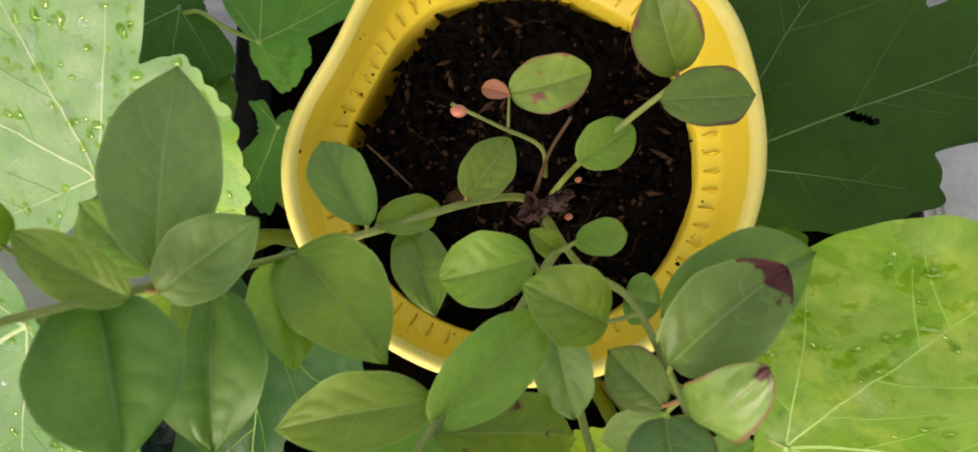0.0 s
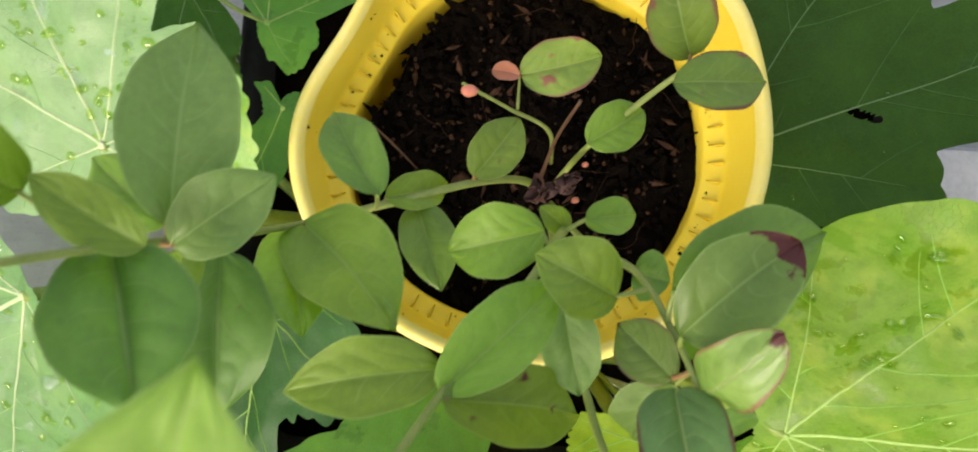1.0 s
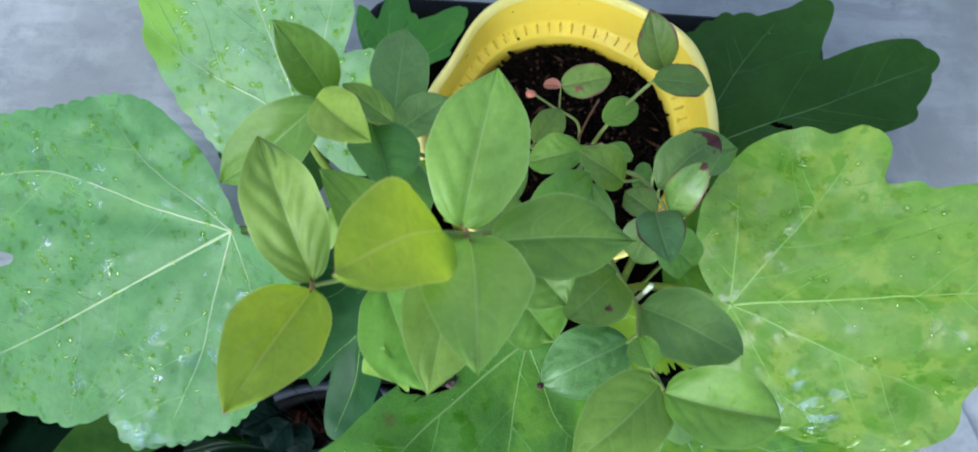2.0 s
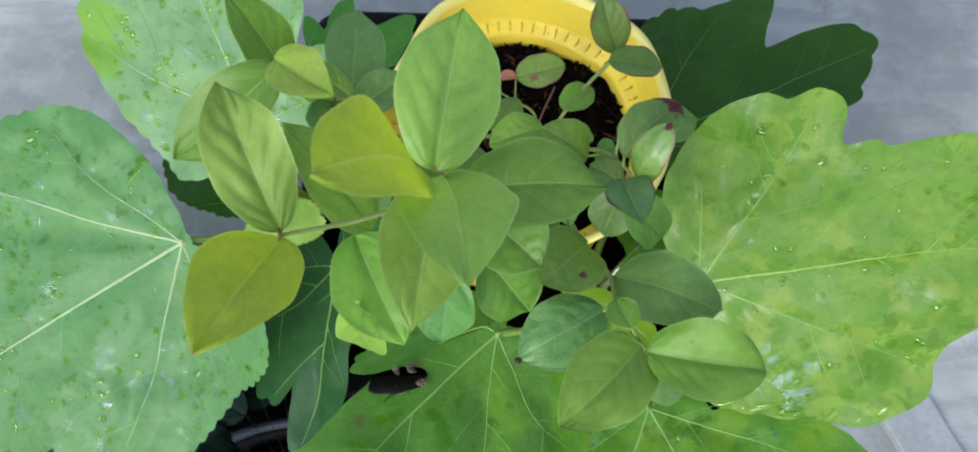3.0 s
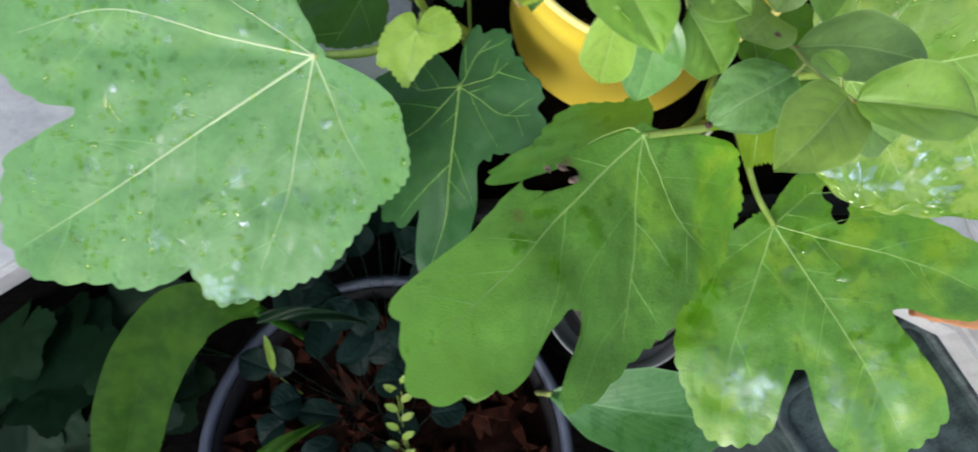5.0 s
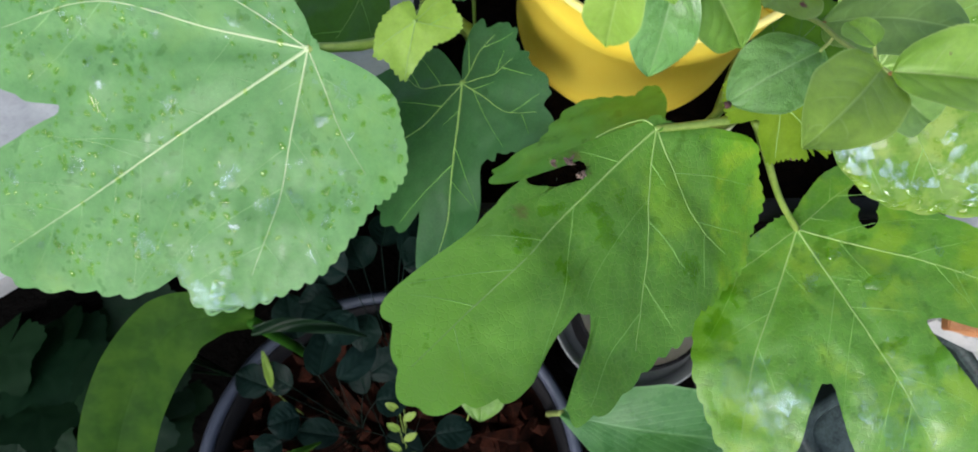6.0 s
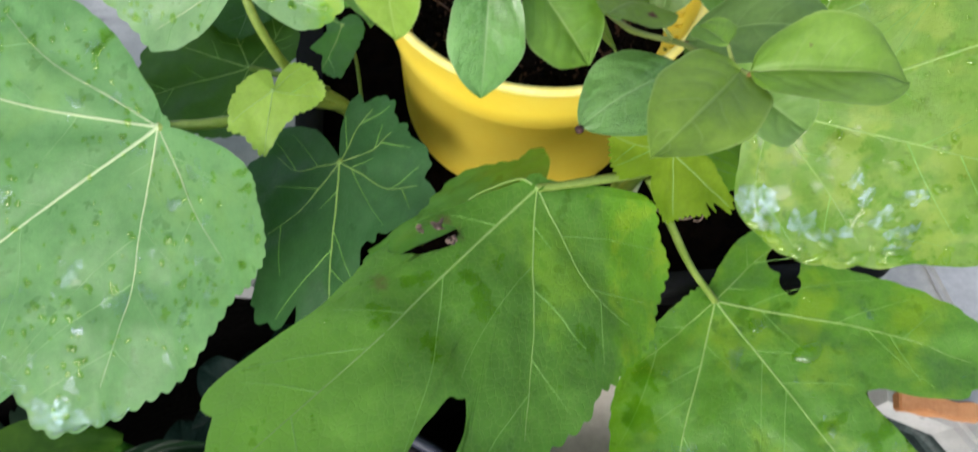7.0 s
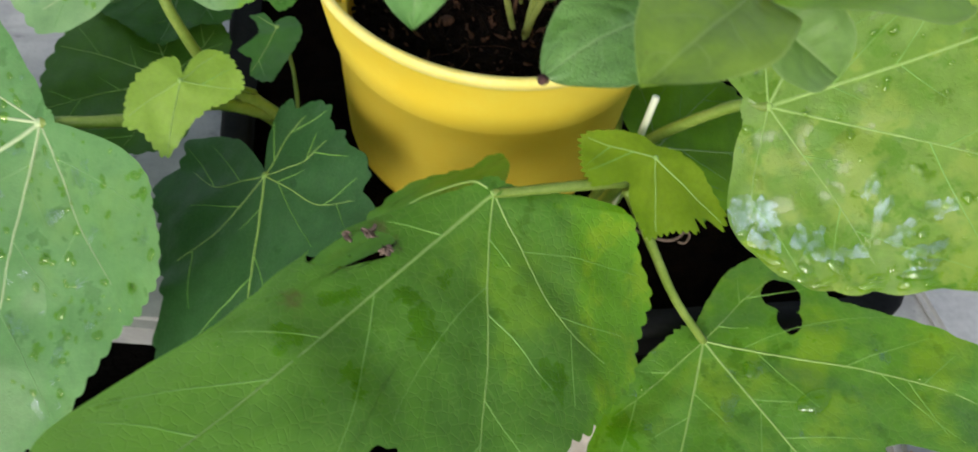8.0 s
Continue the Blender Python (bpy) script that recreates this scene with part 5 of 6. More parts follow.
fi = FigLeaf([(130, 0.034), (113, 0.06), (101, 0.046), (92, 0.066), (82, 0.074), (71, 0.056), (58, 0.058), (45, 0.088), (38, 0.08), (27, 0.06), (20, 0.054), (14, 0.036), (7, 0.026), (-10, 0.028), (-21, 0.029), (-34, 0.028), (-48, 0.03), (-64, 0.03), (-71, 0.026), (-76, 0.021), (-85, 0.02), (-95, 0.014), (-150, 0.006), (150, 0.01)], seed=9)
fig_leaf((-0.138, 0.073, 0.15), (0.1, -0.1, 0.98), fi, FIG_MID, VEIN_GREEN, (-58, 33, 90, 122), "small green lobed fig leaf", [(-0.155, 0.08, 0.15), (-0.175, 0.094, 0.138), (-0.191, 0.101, 0.119)], stalk_r=0.0015)
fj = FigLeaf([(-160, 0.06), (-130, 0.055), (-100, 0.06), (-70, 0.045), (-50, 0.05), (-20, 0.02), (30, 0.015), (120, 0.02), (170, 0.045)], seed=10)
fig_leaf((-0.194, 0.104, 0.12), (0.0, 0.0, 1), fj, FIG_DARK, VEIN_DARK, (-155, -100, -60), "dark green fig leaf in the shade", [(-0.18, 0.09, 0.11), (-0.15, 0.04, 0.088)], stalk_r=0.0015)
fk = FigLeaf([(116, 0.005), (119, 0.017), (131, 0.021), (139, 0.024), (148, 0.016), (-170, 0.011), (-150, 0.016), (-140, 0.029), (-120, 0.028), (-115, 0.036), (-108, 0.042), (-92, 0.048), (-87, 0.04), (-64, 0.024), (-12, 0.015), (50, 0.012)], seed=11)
fig_leaf((-0.126, 0.026, 0.15), (-0.1, 0.1, 0.98), fk, FIG_SHADE, VEIN_GREEN, (-112, 133), "small fig leaf behind the pot, shade put into its colour", [(-0.12, 0.02, 0.12), (-0.118, -0.01, 0.088)], stalk_r=0.0014)

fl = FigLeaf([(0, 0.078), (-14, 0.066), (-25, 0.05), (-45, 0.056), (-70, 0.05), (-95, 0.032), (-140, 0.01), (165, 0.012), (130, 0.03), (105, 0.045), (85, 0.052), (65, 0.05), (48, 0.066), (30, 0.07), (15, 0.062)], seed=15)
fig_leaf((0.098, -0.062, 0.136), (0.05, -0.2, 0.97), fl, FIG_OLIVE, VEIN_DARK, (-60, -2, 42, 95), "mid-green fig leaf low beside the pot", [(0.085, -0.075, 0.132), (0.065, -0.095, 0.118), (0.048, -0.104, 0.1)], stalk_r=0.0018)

stake_at = Vector((0.056, -0.112, PSOIL - 0.01))
stake = part("plant_stake", tube([(0, 0, 0), (0.0005, 0, 0.08), (0, -0.001, 0.164)], 0.0019, 0.0017, 10, 6), STAKE)
stake.location = stake_at
tagged(stake, "slim pale green stick standing in the planter soil", "plant stake")

# young leaves at the shoots' ends
s1 = FigLeaf([(-150, 0.029), (-141, 0.033), (-127, 0.03), (-102, 0.036), (-95, 0.03), (-78, 0.021), (-47, 0.019), (-23, 0.025), (-6, 0.029), (19, 0.026), (43, 0.023), (62, 0.016), (76, 0.003), (100, 0.012), (125, 0.014), (165, 0.018)], seed=12, tooth=0.07, teeth=52, cup=3.0, droop=-3.0, ruffle=0.004)
fig_leaf((-0.159, -0.073, 0.214), (0.0, -0.35, 0.93), s1, FIG_YOUNG, VEIN_GREEN, (-102, -10, -145, 40), "small young yellow-green fig leaf", [(-0.155, -0.055, 0.198), (-0.135, -0.034, 0.16)], stalk_r=0.0016, thick=0.0008)
s2 = FigLeaf([(-158, 0.033), (-153, 0.026), (-143, 0.018), (-128, 0.023), (-110, 0.031), (-99, 0.037), (-85, 0.035), (-70, 0.036), (-60, 0.039), (-57, 0.033), (-53, 0.04), (-50, 0.035), (-45, 0.047), (-37, 0.045), (-28, 0.033), (-6, 0.02), (25, 0.01), (80, 0.006), (125, 0.015), (146, 0.025), (157, 0.034), (174, 0.035)], seed=13, tooth=0.06, teeth=76, cup=-2.0, droop=-2.0)
fig_leaf((0.0565, -0.133, 0.2235), (0.1, -0.35, 0.93), s2, FIG_YOUNG_DEEP, VEIN_GREEN, (-92, -42, 160), "small young yellow-green fig leaf with a toothed edge", [(0.055, -0.124, 0.205), (0.048, -0.108, 0.14)], stalk_r=0.0016, thick=0.0009, branches=14)
fig_part("trunk", tube([(-0.1, -0.04, 0.07), (-0.115, -0.032, 0.115), (-0.135, -0.033, 0.15), (-0.155, -0.045, 0.185)], 0.006, 0.0035, 12, 8, 0.2), PETIOLE, "green woody fig shoot")
fig_part("trunk", tube([(0.045, -0.095, 0.07), (0.046, -0.108, 0.12), (0.047, -0.122, 0.175), (0.048, -0.133, 0.21)], 0.005, 0.0028, 12, 8, 0.2), PETIOLE, "green woody fig shoot")

fig_part("dried_stipule", tube([(0.05, -0.139, 0.178), (0.062, -0.146, 0.176), (0.072, -0.149, 0.175), (0.0775, -0.1485, 0.176), (0.0815, -0.1465, 0.178), (0.083, -0.149, 0.179), (0.0805, -0.152, 0.177), (0.078, -0.1505, 0.175)], 0.0008, 0.0005, 7, 6), ROT, "thin curled pinkish dried stipule")


def drops(leaf_info, name, count, sizes, label, seed, places=(), low=0.5, ragged=0.0, material=None):
    """Water drops that lie on a leaf: low domes of uneven outline."""
    ob, shape, m = leaf_info
    rng = random.Random(seed)
    verts, faces = [], []
    for k in range(count):
        while not places:
            x, y = rng.uniform(-0.27, 0.27), rng.uniform(-0.27, 0.27)
            far = math.hypot(x, y)
            if 0.012 < far < 0.94 * shape.reach(math.degrees(math.atan2(y, x))) and noise.noise(Vector((x, y, shape.seed)) * 22) > rng.uniform(-0.5, 0.25):
                break
        size = sizes[0] + (sizes[1] - sizes[0]) * rng.random() ** 1.7
        stretch, spin = rng.choice((1, 1, 1, 1.2, 1.5)), rng.uniform(0, 6.28)
        if places:
            x, y, size, stretch, spin = places[k]
        c = Vector((x, y))
        n0, ns, nr = len(verts), 24 if ragged else 14, 5
        for j in range(nr + 1):
            e = radians(90 * j / nr)
            for s in range(ns):
                a = 2 * math.pi * s / ns
                q = size * math.cos(e) * (1 + ragged * noise.noise(Vector((1.4 * math.cos(a), 1.4 * math.sin(a), k * 3.1))) + 0.5 * ragged * noise.noise(Vector((3.5 * math.cos(a), 3.5 * math.sin(a), k * 1.7))) + 0.18 * math.sin(2 * a + c.x * 900) + 0.1 * math.sin(3 * a + c.y * 900))
                px, py = q * math.cos(a) * stretch, q * math.sin(a)
                px, py = px * math.cos(spin) - py * math.sin(spin), px * math.sin(spin) + py * math.cos(spin)
                wx, wy = c.x + px, c.y + py
                # no water beyond the edge of the blade
                keep = min(1.0, 0.99 * shape.reach(math.degrees(math.atan2(wy, wx))) / max(1e-6, math.hypot(wx, wy)))
                wx, wy = wx * keep, wy * keep
                verts.append(m @ Vector((wx, wy, shape.height(wx, wy) + 0.0001 + size * low * math.sin(e))))
        for j in range(nr):
            for s in range(ns):
                a, b = n0 + j * ns + s, n0 + j * ns + (s + 1) % ns
                faces.append((a, b, b + ns, a + ns))
    return tagged(part(name, mesh_of(name, verts, faces), material or WATER), label, "water drops", kind="stuff")


drops(FA, "water_drops", 480, (0.0008, 0.0026), "clear water drops on a pale fig leaf", 21)
drops(FB, "water_drops", 260, (0.0008, 0.0026), "clear water drops on a pale fig leaf", 22)
drops(FG, "water_drops", 150, (0.0007, 0.0024), "clear water drops on a lime fig leaf", 23)
# a swelling bead of water hangs along the lower edge of the lime leaf
bead = []
for deg in range(-94, -22, 6):
    far = 0.955 * FG[1].reach(deg)
    bead.append((far * math.cos(radians(deg)), far * math.sin(radians(deg)), 0.0022 + 0.0011 * math.sin(deg * 1.7), 2.2, radians(deg + 84 + 9 * math.sin(deg * 2.3))))
drops(FG, "water_rim", len(bead), (0.002, 0.003), "water gathered along the edge of a lime fig leaf", 35, bead, low=0.4, ragged=0.35, material=BEAD)
drops(FG, "water_drops", 4, (0.003, 0.004), "flat pools of water by the edge of a lime fig leaf", 36, [(0.0335, -0.071, 0.0026, 2.6, -0.5), (0.066, -0.073, 0.0028, 2.8, 0.2), (0.02, -0.072, 0.0022, 2.0, -0.6), (0.078, -0.079, 0.0026, 2.0, 0.3)], low=0.4)
drops(FA, "water_film", 100, (0.0012, 0.004), "thin splashes of water on a pale fig leaf", 31, low=0.05, ragged=0.9, material=THIN_FILM)
drops(FA, "water_film", 8, (0.01, 0.02), "wide wet sheen on a pale fig leaf", 41, [(-0.08, -0.166, 0.0085, 2.2, 2.6), (-0.066, -0.17, 0.009, 1.7, 2.9), (-0.1, -0.148, 0.006, 2.0, 2.4), (-0.03, -0.1, 0.005, 1.8, 1.1), (-0.055, -0.08, 0.005, 1.6, 0.7), (-0.014, -0.095, 0.004, 1.5, 2.2), (-0.045, -0.17, 0.006, 1.8, 0.1), (-0.12, -0.13, 0.006, 1.6, 2.2)], low=0.03, ragged=0.7, material=SMOOTH_SHEEN)
drops(FB, "water_film", 24, (0.0014, 0.0045), "thin splashes of water on a pale fig leaf", 32, low=0.05, ragged=0.9, material=THIN_FILM)
drops(FG, "water_film", 34, (0.0008, 0.0026), "thin splashes of water on a lime fig leaf", 33, low=0.05, ragged=0.9, material=FILM)
drops(FG, "water_film", 9, (0.01, 0.02), "wide wet sheen on a lime fig leaf", 43, [(-0.004, -0.048, 0.0075, 1.5, 1.2), (0.0, -0.056, 0.0075, 1.3, 0.4), (0.021, -0.06, 0.0068, 1.3, 1.4), (0.036, -0.066, 0.0045, 1.7, 0.3), (0.06, -0.054, 0.0045, 1.6, 1.0), (0.068, -0.065, 0.006, 1.7, 0.7), (0.0735, -0.044, 0.0035, 1.6, 1.2), (0.044, -0.036, 0.003, 1.5, 0.9), (0.05, -0.045, 0.0028, 2.0, 1.1)], low=0.03, ragged=1.0, material=SHEEN)
drops(FF, "water_film", 18, (0.0015, 0.005), "thin splashes of water on a green fig leaf", 34, low=0.05, ragged=0.9, material=THIN_FILM)
drops(FF, "water_film", 7, (0.01, 0.02), "wide wet sheen on a green fig leaf", 44, [(-0.045, -0.097, 0.013, 1.5, 1.5), (-0.036, -0.12, 0.012, 1.6, 1.4), (-0.017, -0.112, 0.008, 1.7, 1.3), (0.03, -0.12, 0.009, 1.5, 1.8), (0.046, -0.14, 0.012, 1.5, 2.0), (0.056, -0.104, 0.006, 1.4, 0.4), (0.06, -0.125, 0.008, 1.6, 1.2)], low=0.02, ragged=0.8, material=SMOOTH_SHEEN)
drops(FA, "wet_patches", 40, (0.0012, 0.0036), "dark soaked patches of water on a pale fig leaf", 51, low=0.08, ragged=0.9, material=SOAK)
drops(FG, "wet_patches", 26, (0.0014, 0.004), "dark soaked patches of water on a lime fig leaf", 53, low=0.08, ragged=0.9, material=SOAK)
drops(FE, "wet_patches", 8, (0.004, 0.008), "dark soaked patches of water on a green fig leaf", 54, [(-0.036, -0.0615, 0.0062, 1.3, 0.4), (-0.0445, -0.0475, 0.004, 1.4, 1.0), (-0.0675, -0.078, 0.0036, 1.5, 0.8), (-0.065, -0.085, 0.003, 1.3, 2.0), (-0.067, -0.048, 0.0044, 1.6, 0.3), (-0.026, -0.04, 0.003, 1.2, 0.9), (-0.09, -0.066, 0.004, 1.6, 0.6), (0.02, -0.08, 0.005, 1.8, 1.2)], low=0.06, ragged=1.0, material=SOAK)
drops(FF, "wet_patches", 6, (0.004, 0.01), "dark soaked patches of water on a green fig leaf", 55, [(-0.06, -0.062, 0.008, 1.5, 2.3), (-0.052, -0.042, 0.007, 1.5, 2.6), (-0.062, -0.124, 0.006, 2.0, 2.0), (0.07, -0.096, 0.006, 1.7, 0.6), (0.05, -0.084, 0.005, 1.4, 0.2), (0.09, -0.1, 0.004, 1.5, 0.9)], low=0.06, ragged=1.0, material=SOAK)
drops(FE, "water_drops", 40, (0.0004, 0.0012), "clear water drops on a green fig leaf", 24)
drops(FF, "water_drops", 30, (0.0005, 0.0016), "clear water drops on a green fig leaf", 25)
drops(FF, "water_drops", 2, (0.004, 0.005), "large clear water drops on a green fig leaf", 29, [(0.0195, -0.019, 0.0042, 1.0, 0.0), (0.046, -0.041, 0.0056, 1.9, 0.6)])
drops(FH, "water_drops", 25, (0.0006, 0.0014), "clear water drops on a dark fig leaf", 26)

# ---- below the ledge: a round black pot with trailing plants ----
tub_at = (-0.211, -0.35, FLOOR)
tub = thing("plant_pot", "large round black plastic plant pot with a slate rim", "plant pot", at=tub_at)
part("body", lathe([(0.001, 0.0), (0.175, 0.0), (0.209, 0.222), (0.209, 0.238), (0.202, 0.238), (0.196, 0.16)], 96), BLACK, tub)
part("rim", lathe([(0.209, 0.227), (0.219, 0.229), (0.22, 0.246), (0.217, 0.251), (0.21, 0.251), (0.207, 0.246), (0.207, 0.227)], 96), SLATE, tub, "slate blue plastic rim")
part("soil", soil_disc(0.201, 0.195), REDSOIL, tub, "red-brown bark soil with shade put into its colour")
tagged(part("bark_mulch", scatter_lumps(290, 0.19, 0.0, (0.005, 0.015), 31), REDBARK), "red-brown bark mulch in the black pot, shade put into its colour", "bark", kind="stuff").location = (tub_at[0], tub_at[1], FLOOR + 0.203)


def small_plant(name, label, category, root, leaves, material, stem_material=None, thick=0.0015):
    """A plant of oval leaves on thin stalks from one root: leaves are (base, tip, width, face)."""
    root = Vector(root)
    plant = thing(name, label, category, at=tuple(root))
    for k, (base, tip, width, face) in enumerate(leaves):
        b, t = Vector(base), Vector(tip)
        ob = part("leaf", blade((t - b).length, width, seed=k + 300, round=0.5, fold=8), material, plant)
        ob.matrix_parent_inverse = Matrix.Translation(-root)
        ob.matrix_basis = frame_of(b, t, face)
        mid = (root + b) / 2 + Vector((0, 0, 0.02))
        st = part("stem", tube([root, mid, b], thick, thick * 0.6, 6, 4), stem_material or STEM, plant)
        st.matrix_parent_inverse = Matrix.Translation(-root)
    return plant


def leaf_ring(centre, count, spread, rise, length, width, seed):
    rng = random.Random(seed)
    out = []
    for k in range(count):
        a = 6.283 * (k + rng.uniform(-0.3, 0.3)) / count
        q = spread * rng.uniform(0.3, 1.0)
        d = Vector((math.cos(a), math.sin(a), rng.uniform(-0.35, 0.25)))
        b = Vector(centre) + Vector((q * math.cos(a), q * math.sin(a), rise * rng.uniform(0.3, 1.0)))
        n = Vector((rng.uniform(-0.5, 0.5), rng.uniform(-0.6, 0.2), 1))
        out.append((b, b + d.normalized() * length * rng.uniform(0.7, 1.2), width * rng.uniform(0.8, 1.2), n))
    return out


small_plant("ivy_plant", "small-leaved plant in the black pot, shade put into its dark bluish green", "plant", (-0.25, -0.29, FLOOR + 0.2), leaf_ring((-0.27, -0.275, FLOOR + 0.35), 13, 0.07, 0.075, 0.045, 0.034, 5), IVY_SHADED, IVY_SHADED, 0.0007)
small_plant("ivy_plant", "small-leaved plant in the black pot, shade put into its dark bluish green", "plant", (-0.2, -0.34, FLOOR + 0.2), leaf_ring((-0.21, -0.31, FLOOR + 0.34), 9, 0.06, 0.05, 0.04, 0.03, 6), IVY_SHADED, IVY_SHADED, 0.0007)
small_plant("ivy_plant", "small-leaved plant in the black pot, shade put into its dark bluish green", "plant", (-0.21, -0.215, FLOOR + 0.2), leaf_ring((-0.215, -0.17, FLOOR + 0.41), 12, 0.05, 0.05, 0.045, 0.036, 12), IVY_SHADED, IVY_SHADED, 0.0007)
small_plant("herb_sprig", "tiny yellow-green herb sprig rooted in bark soil", "plant", (-0.187, -0.345, FLOOR + 0.2), [((-0.189 + 0.002 * (-1) ** k, -0.345 + 0.009 * k, FLOOR + 0.37 + 0.008 * k), (-0.189 + 0.014 * (-1) ** k, -0.339 + 0.009 * k, FLOOR + 0.378 + 0.008 * k), 0.007, (0, -0.2, 1)) for k in range(9)], FIG_YOUNG, PETIOLE, 0.0008)
small_plant("yellowing_shoot", "small yellowing shoot in the black pot", "plant", (-0.32, -0.27, FLOOR + 0.2), [((-0.318, -0.255, -0.16), (-0.323, -0.222, -0.135), 0.008, (0.6, -0.4, 0.7))], FIG_YOUNG, PETIOLE, 0.001)
small_plant("seedling", "small pale green leaf on a thin stalk in the black pot", "plant", (-0.13, -0.3, FLOOR + 0.2), [((-0.112, -0.252, -0.058), (-0.117, -0.298, -0.066), 0.04, (0, -0.2, 1))], LEAF_DEEP, PETIOLE, 0.0009)


def strap(points, widths, material, name, parent, steps=10, across=12, fold=0.12, label="", face=(0, -0.5, 1), run=0.16):
    """A long leaf along a curve, hollow along its midrib."""
    line = curve_points(points, steps)
    n = len(line)
    verts, faces, uvs, cells = [], [], [], []
    for k, c in enumerate(line):
        d = (line[min(k + 1, n - 1)] - line[max(k - 1, 0)]).normalized()
        f = k / (n - 1)
        w = np.interp(f, [i / (len(widths) - 1) for i in range(len(widths))], widths)
        side = d.cross(Vector(face)).normalized()
        up = side.cross(d)
        for i in range(across + 1):
            u = 2 * i / across - 1
            q = c + side * u * w + up * (abs(u) * w * fold + 0.002 * math.sin(9 * f + 3 * u) + 0.0006 * math.sin(u * 40))
            verts.append(q)
            uvs.append(((u + 1) / 2, f))
            cells.append(((f - run * abs(u)) * 9, f))
    for k in range(n - 1):
        for i in range(across):
            a = k * (across + 1) + i
            faces.append((a, a + 1, a + across + 2, a + across + 1))
    return part(name, mesh_of(name, verts, faces, uvs, cells), material, parent, label)


lily_root = Vector((-0.30, -0.21, FLOOR))
lily = thing("lily_plant", "green broad-bladed lily standing on the lower ground", "plant", at=tuple(lily_root))
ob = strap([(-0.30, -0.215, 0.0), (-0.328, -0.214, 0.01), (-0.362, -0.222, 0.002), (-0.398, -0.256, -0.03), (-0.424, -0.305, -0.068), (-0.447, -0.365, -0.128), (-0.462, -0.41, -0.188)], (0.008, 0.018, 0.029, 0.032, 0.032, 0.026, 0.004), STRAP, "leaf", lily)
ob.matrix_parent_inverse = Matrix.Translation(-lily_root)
ob = strap([(-0.30, -0.225, 0.0), (-0.27, -0.222, 0.01), (-0.24, -0.224, 0.004), (-0.21, -0.23, -0.01)], (0.004, 0.006, 0.005, 0.001), SHADED_LEAF, "leaf", lily)
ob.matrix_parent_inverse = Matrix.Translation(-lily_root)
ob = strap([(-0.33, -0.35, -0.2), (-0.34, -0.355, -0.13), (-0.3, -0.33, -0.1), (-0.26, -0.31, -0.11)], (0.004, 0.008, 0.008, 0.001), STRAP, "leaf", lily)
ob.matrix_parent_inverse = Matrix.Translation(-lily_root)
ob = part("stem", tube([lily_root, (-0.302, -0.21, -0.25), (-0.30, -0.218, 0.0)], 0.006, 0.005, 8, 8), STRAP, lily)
ob.matrix_parent_inverse = Matrix.Translation(-lily_root)

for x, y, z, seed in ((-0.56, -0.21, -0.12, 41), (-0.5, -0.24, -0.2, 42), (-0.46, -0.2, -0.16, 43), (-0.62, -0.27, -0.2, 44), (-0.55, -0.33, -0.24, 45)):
    shade = thing("geranium", "round-leaved plant with deep shade put into its dark green", "plant", "shade plants", at=(x, y, FLOOR))
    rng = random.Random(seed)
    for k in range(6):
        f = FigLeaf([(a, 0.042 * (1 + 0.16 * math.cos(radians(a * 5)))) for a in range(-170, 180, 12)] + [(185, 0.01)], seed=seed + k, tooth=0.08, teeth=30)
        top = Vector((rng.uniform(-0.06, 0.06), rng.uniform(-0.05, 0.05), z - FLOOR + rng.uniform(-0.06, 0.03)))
        blade_ob = part("leaf", f.mesh(6, 90), SHADED_LEAF, shade)
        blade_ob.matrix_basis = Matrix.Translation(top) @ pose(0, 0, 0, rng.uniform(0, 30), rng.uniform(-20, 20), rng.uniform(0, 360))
        part("stem", tube([(0, 0, 0), (top.x * 0.4, top.y * 0.4, top.z * 0.6), top], 0.002, 0.0014, 6, 5), SHADED_LEAF, shade)

# broad wet leaf of a plant below the fig
broad_root = Vector((0.0, -0.27, FLOOR))
broad = thing("broad_leaf_plant", "green broad-leaved plant with wet ribbed leaf", "plant", at=tuple(broad_root))
ob = strap([(-0.045, -0.292, -0.07), (-0.01, -0.303, -0.055), (0.035, -0.312, -0.05), (0.085, -0.318, -0.055), (0.14, -0.325, -0.08)], (0.004, 0.03, 0.042, 0.038, 0.004), BROAD, "leaf", broad, fold=0.2, face=(0, -0.15, 1), run=0.75)
ob.matrix_parent_inverse = Matrix.Translation(-broad_root)
ob = part("stem", tube([broad_root, (-0.03, -0.28, -0.3), (-0.045, -0.292, -0.07)], 0.004, 0.003, 8, 8), STEM, broad)
ob.matrix_parent_inverse = Matrix.Translation(-broad_root)

# cream bowl and black trough beside it
bowl = thing("saucer_bowl", "black bowl with a cream lining on a grey saucer", "bowl", at=(0.065, -0.17, FLOOR))
part("body", lathe([(0.001, 0.0), (0.05, 0.0), (0.071, 0.28), (0.074, 0.36), (0.0735, 0.364), (0.0705, 0.364), (0.0695, 0.352)], 72), BLACK, bowl)
part("lining", lathe([(0.0698, 0.36), (0.068, 0.325), (0.058, 0.312), (0.001, 0.31)], 72), WHITEPOT, bowl, "cream glazed lining")
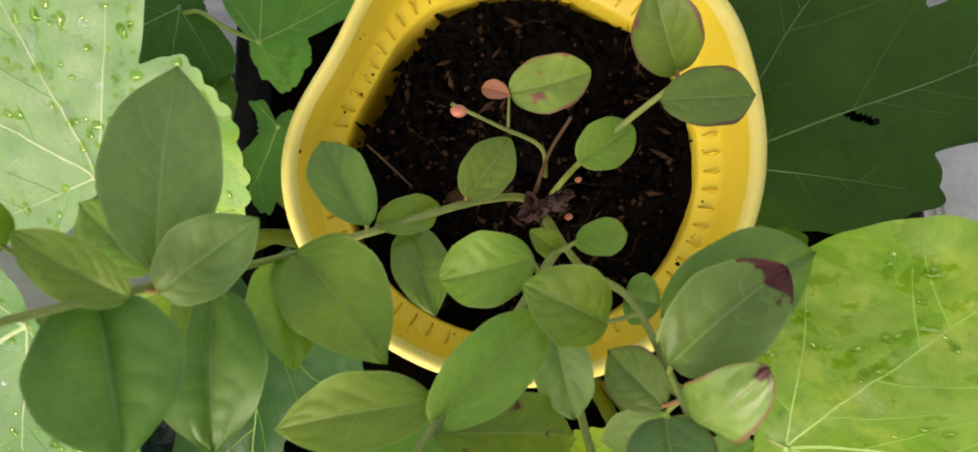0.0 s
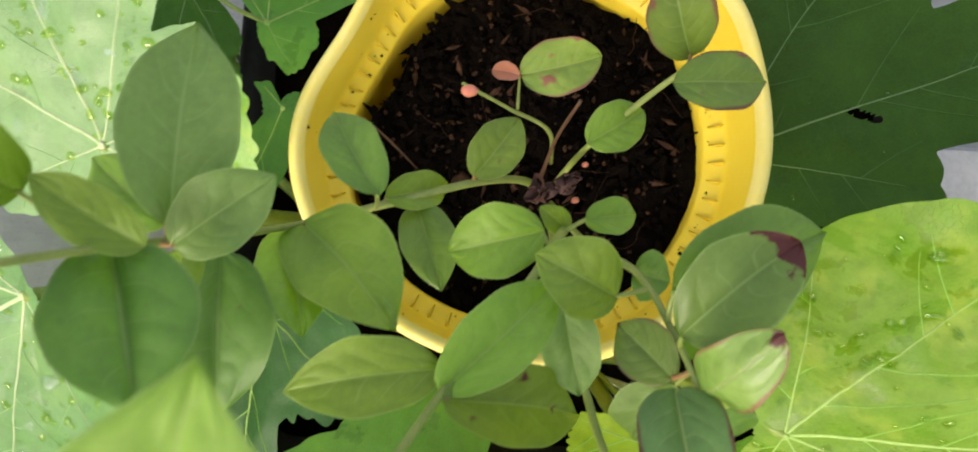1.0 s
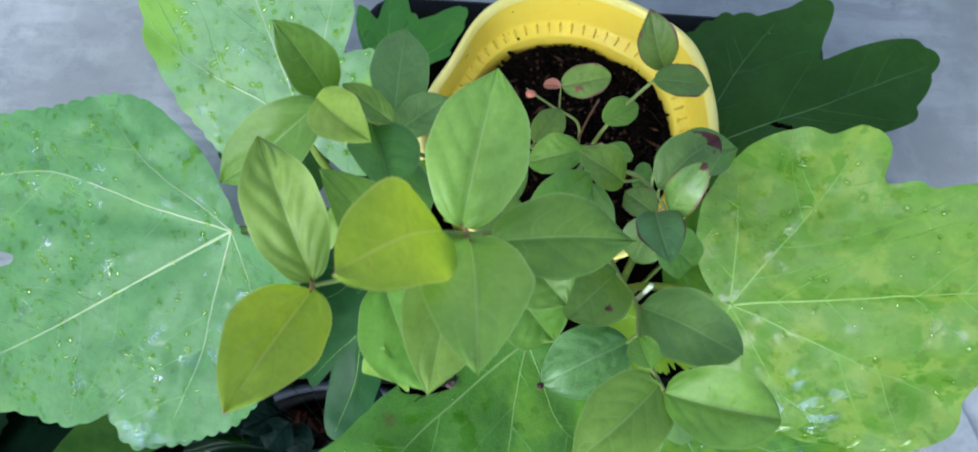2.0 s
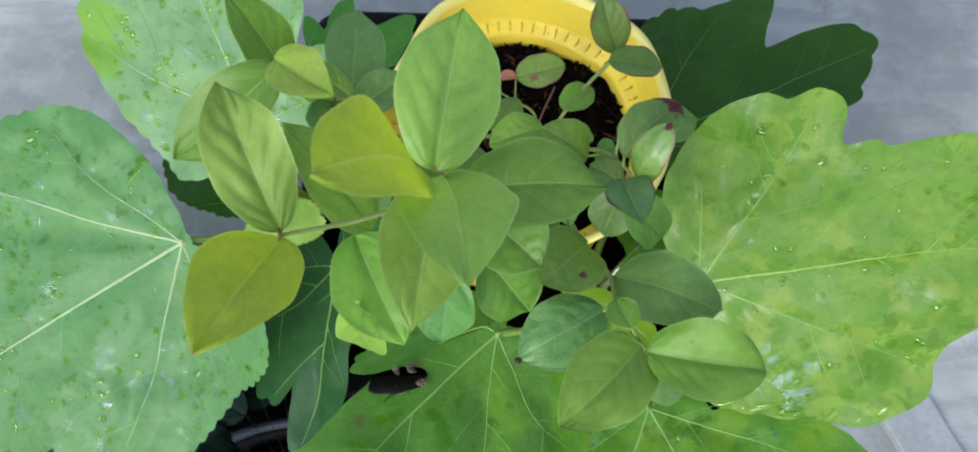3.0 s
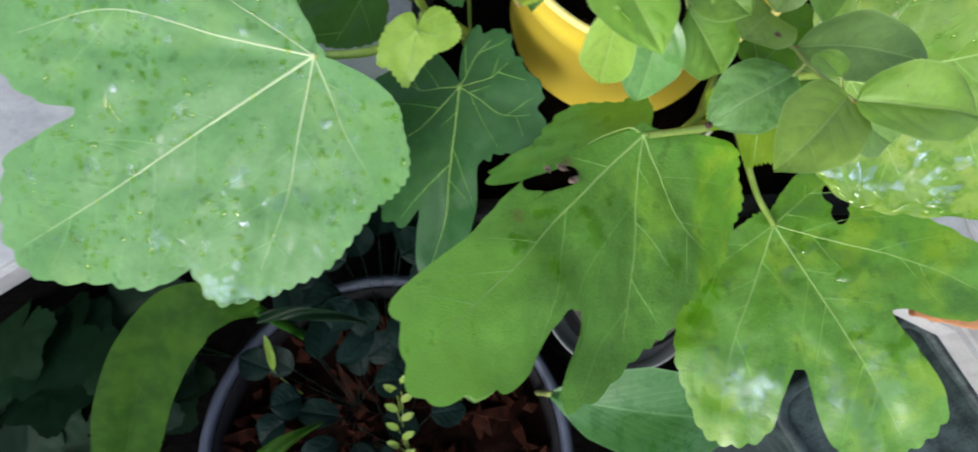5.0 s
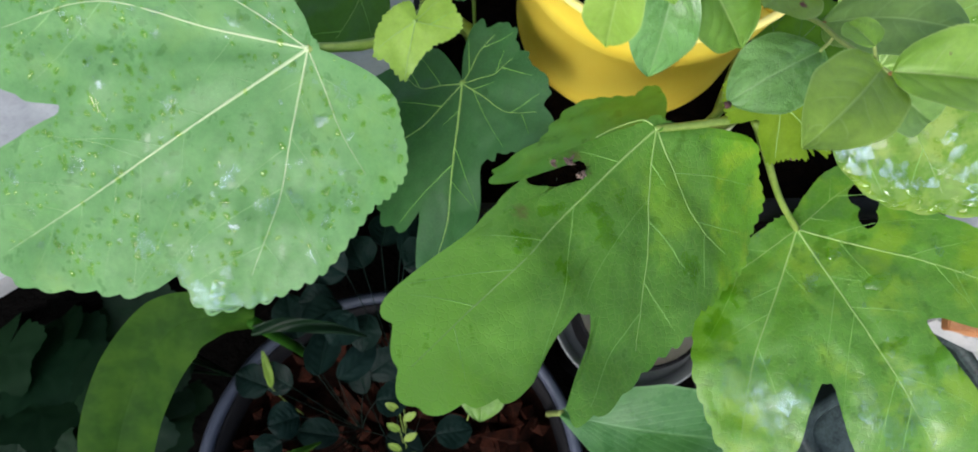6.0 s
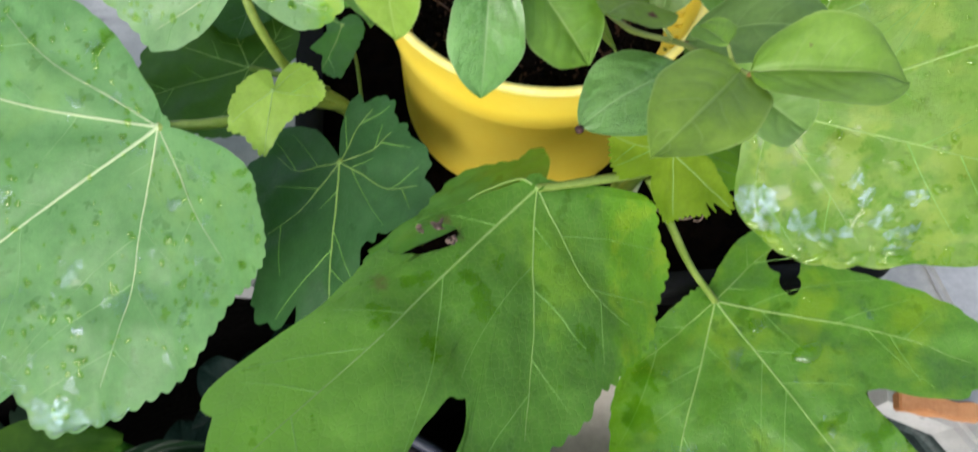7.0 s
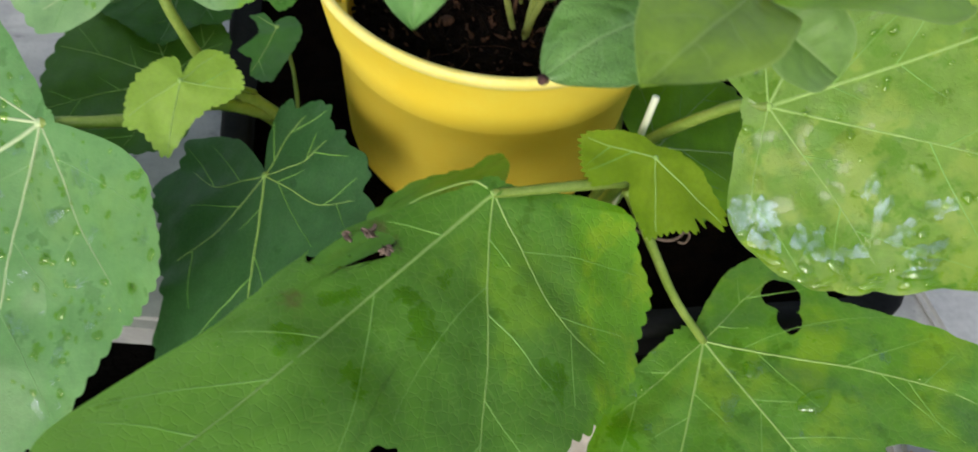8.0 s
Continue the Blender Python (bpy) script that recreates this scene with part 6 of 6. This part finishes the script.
part("saucer", lathe([(0.001, 0.3), (0.085, 0.302), (0.095, 0.32), (0.092, 0.32), (0.083, 0.306)], 72), GREYPOT, bowl, "grey plastic saucer")


def trough_ring(x0, x1, y0, y1, rings, material, name, parent, label=""):
    verts, faces = [], []
    for inset, z in rings:
        for x, y in rounded_rect(x0 + inset, x1 - inset, y0 + inset, y1 - inset, 0.02):
            verts.append((x, y, z))
    n = 28
    for k in range(len(rings) - 1):
        for s in range(n):
            faces.append((k * n + s, k * n + (s + 1) % n, (k + 1) * n + (s + 1) % n, (k + 1) * n + s))
    return part(name, mesh_of(name, verts, faces), material, parent, label)


trough = thing("trough", "black mottled planting trough filled with wet dark soil", "trough", at=(0.245, -0.305, FLOOR))
trough.rotation_euler = (0, 0, radians(28))
trough_ring(-0.085, 0.101, -0.16, 0.045, [(0.02, 0.0), (0.0, 0.49), (0.002, 0.495), (0.01, 0.495), (0.012, 0.49), (0.03, 0.02)], MOTTLED, "body", trough)
part("soil", earth(-0.074, 0.09, -0.149, 0.034, 0.486, 0.004, 0.007, 5.0), MOTTLED, trough, "dark wet soil stained with green algae")
bm = bmesh.new()
bmesh.ops.create_cube(bm, size=1.0)
for v in bm.verts:
    v.co = (v.co.x * 0.062, v.co.y * 0.013, v.co.z * 0.012 + 0.0005 * math.sin(v.co.x * 9))
bmesh.ops.subdivide_edges(bm, edges=[e for e in bm.edges if abs(e.verts[0].co.x - e.verts[1].co.x) > 0.01], cuts=10)
for v in bm.verts:
    v.co += Vector((0, 0.002, 0.001)) * noise.noise(v.co * 90)
bmesh.ops.bevel(bm, geom=bm.edges[:], offset=0.0012, segments=2, affect="EDGES")
shard = part("terracotta_edging", bm, TERRA)
shard.matrix_basis = pose(0.2965, -0.2385, 0.0065, 0, 0, -14)
tagged(shard, "narrow worn terracotta edging piece on the concrete ledge", "edging tile")
sprout_root = Vector((0.33, -0.262, 0.0))
sprout = thing("sprout", "pale yellow-green sprout with narrow leaves on the ledge", "plant", at=tuple(sprout_root))
for pts, w in (([(0.333, -0.275, 0.0), (0.32, -0.3, 0.02), (0.304, -0.335, 0.02)], 0.008), ([(0.335, -0.27, 0.0), (0.36, -0.268, 0.016), (0.4, -0.26, 0.018)], 0.007), ([(0.333, -0.272, 0.0), (0.33, -0.262, 0.012), (0.331, -0.25, 0.02)], 0.005)):
    ob = strap(pts, (0.002, w, 0.0006), FIG_YOUNG, "leaf", sprout, 6, 4)
    ob.matrix_parent_inverse = Matrix.Translation(-sprout_root)
ob = part("stem", tube([sprout_root, (0.333, -0.268, 0.002), (0.334, -0.274, 0.004)], 0.0025, 0.002, 6, 5), PETIOLE, sprout)
ob.matrix_parent_inverse = Matrix.Translation(-sprout_root)
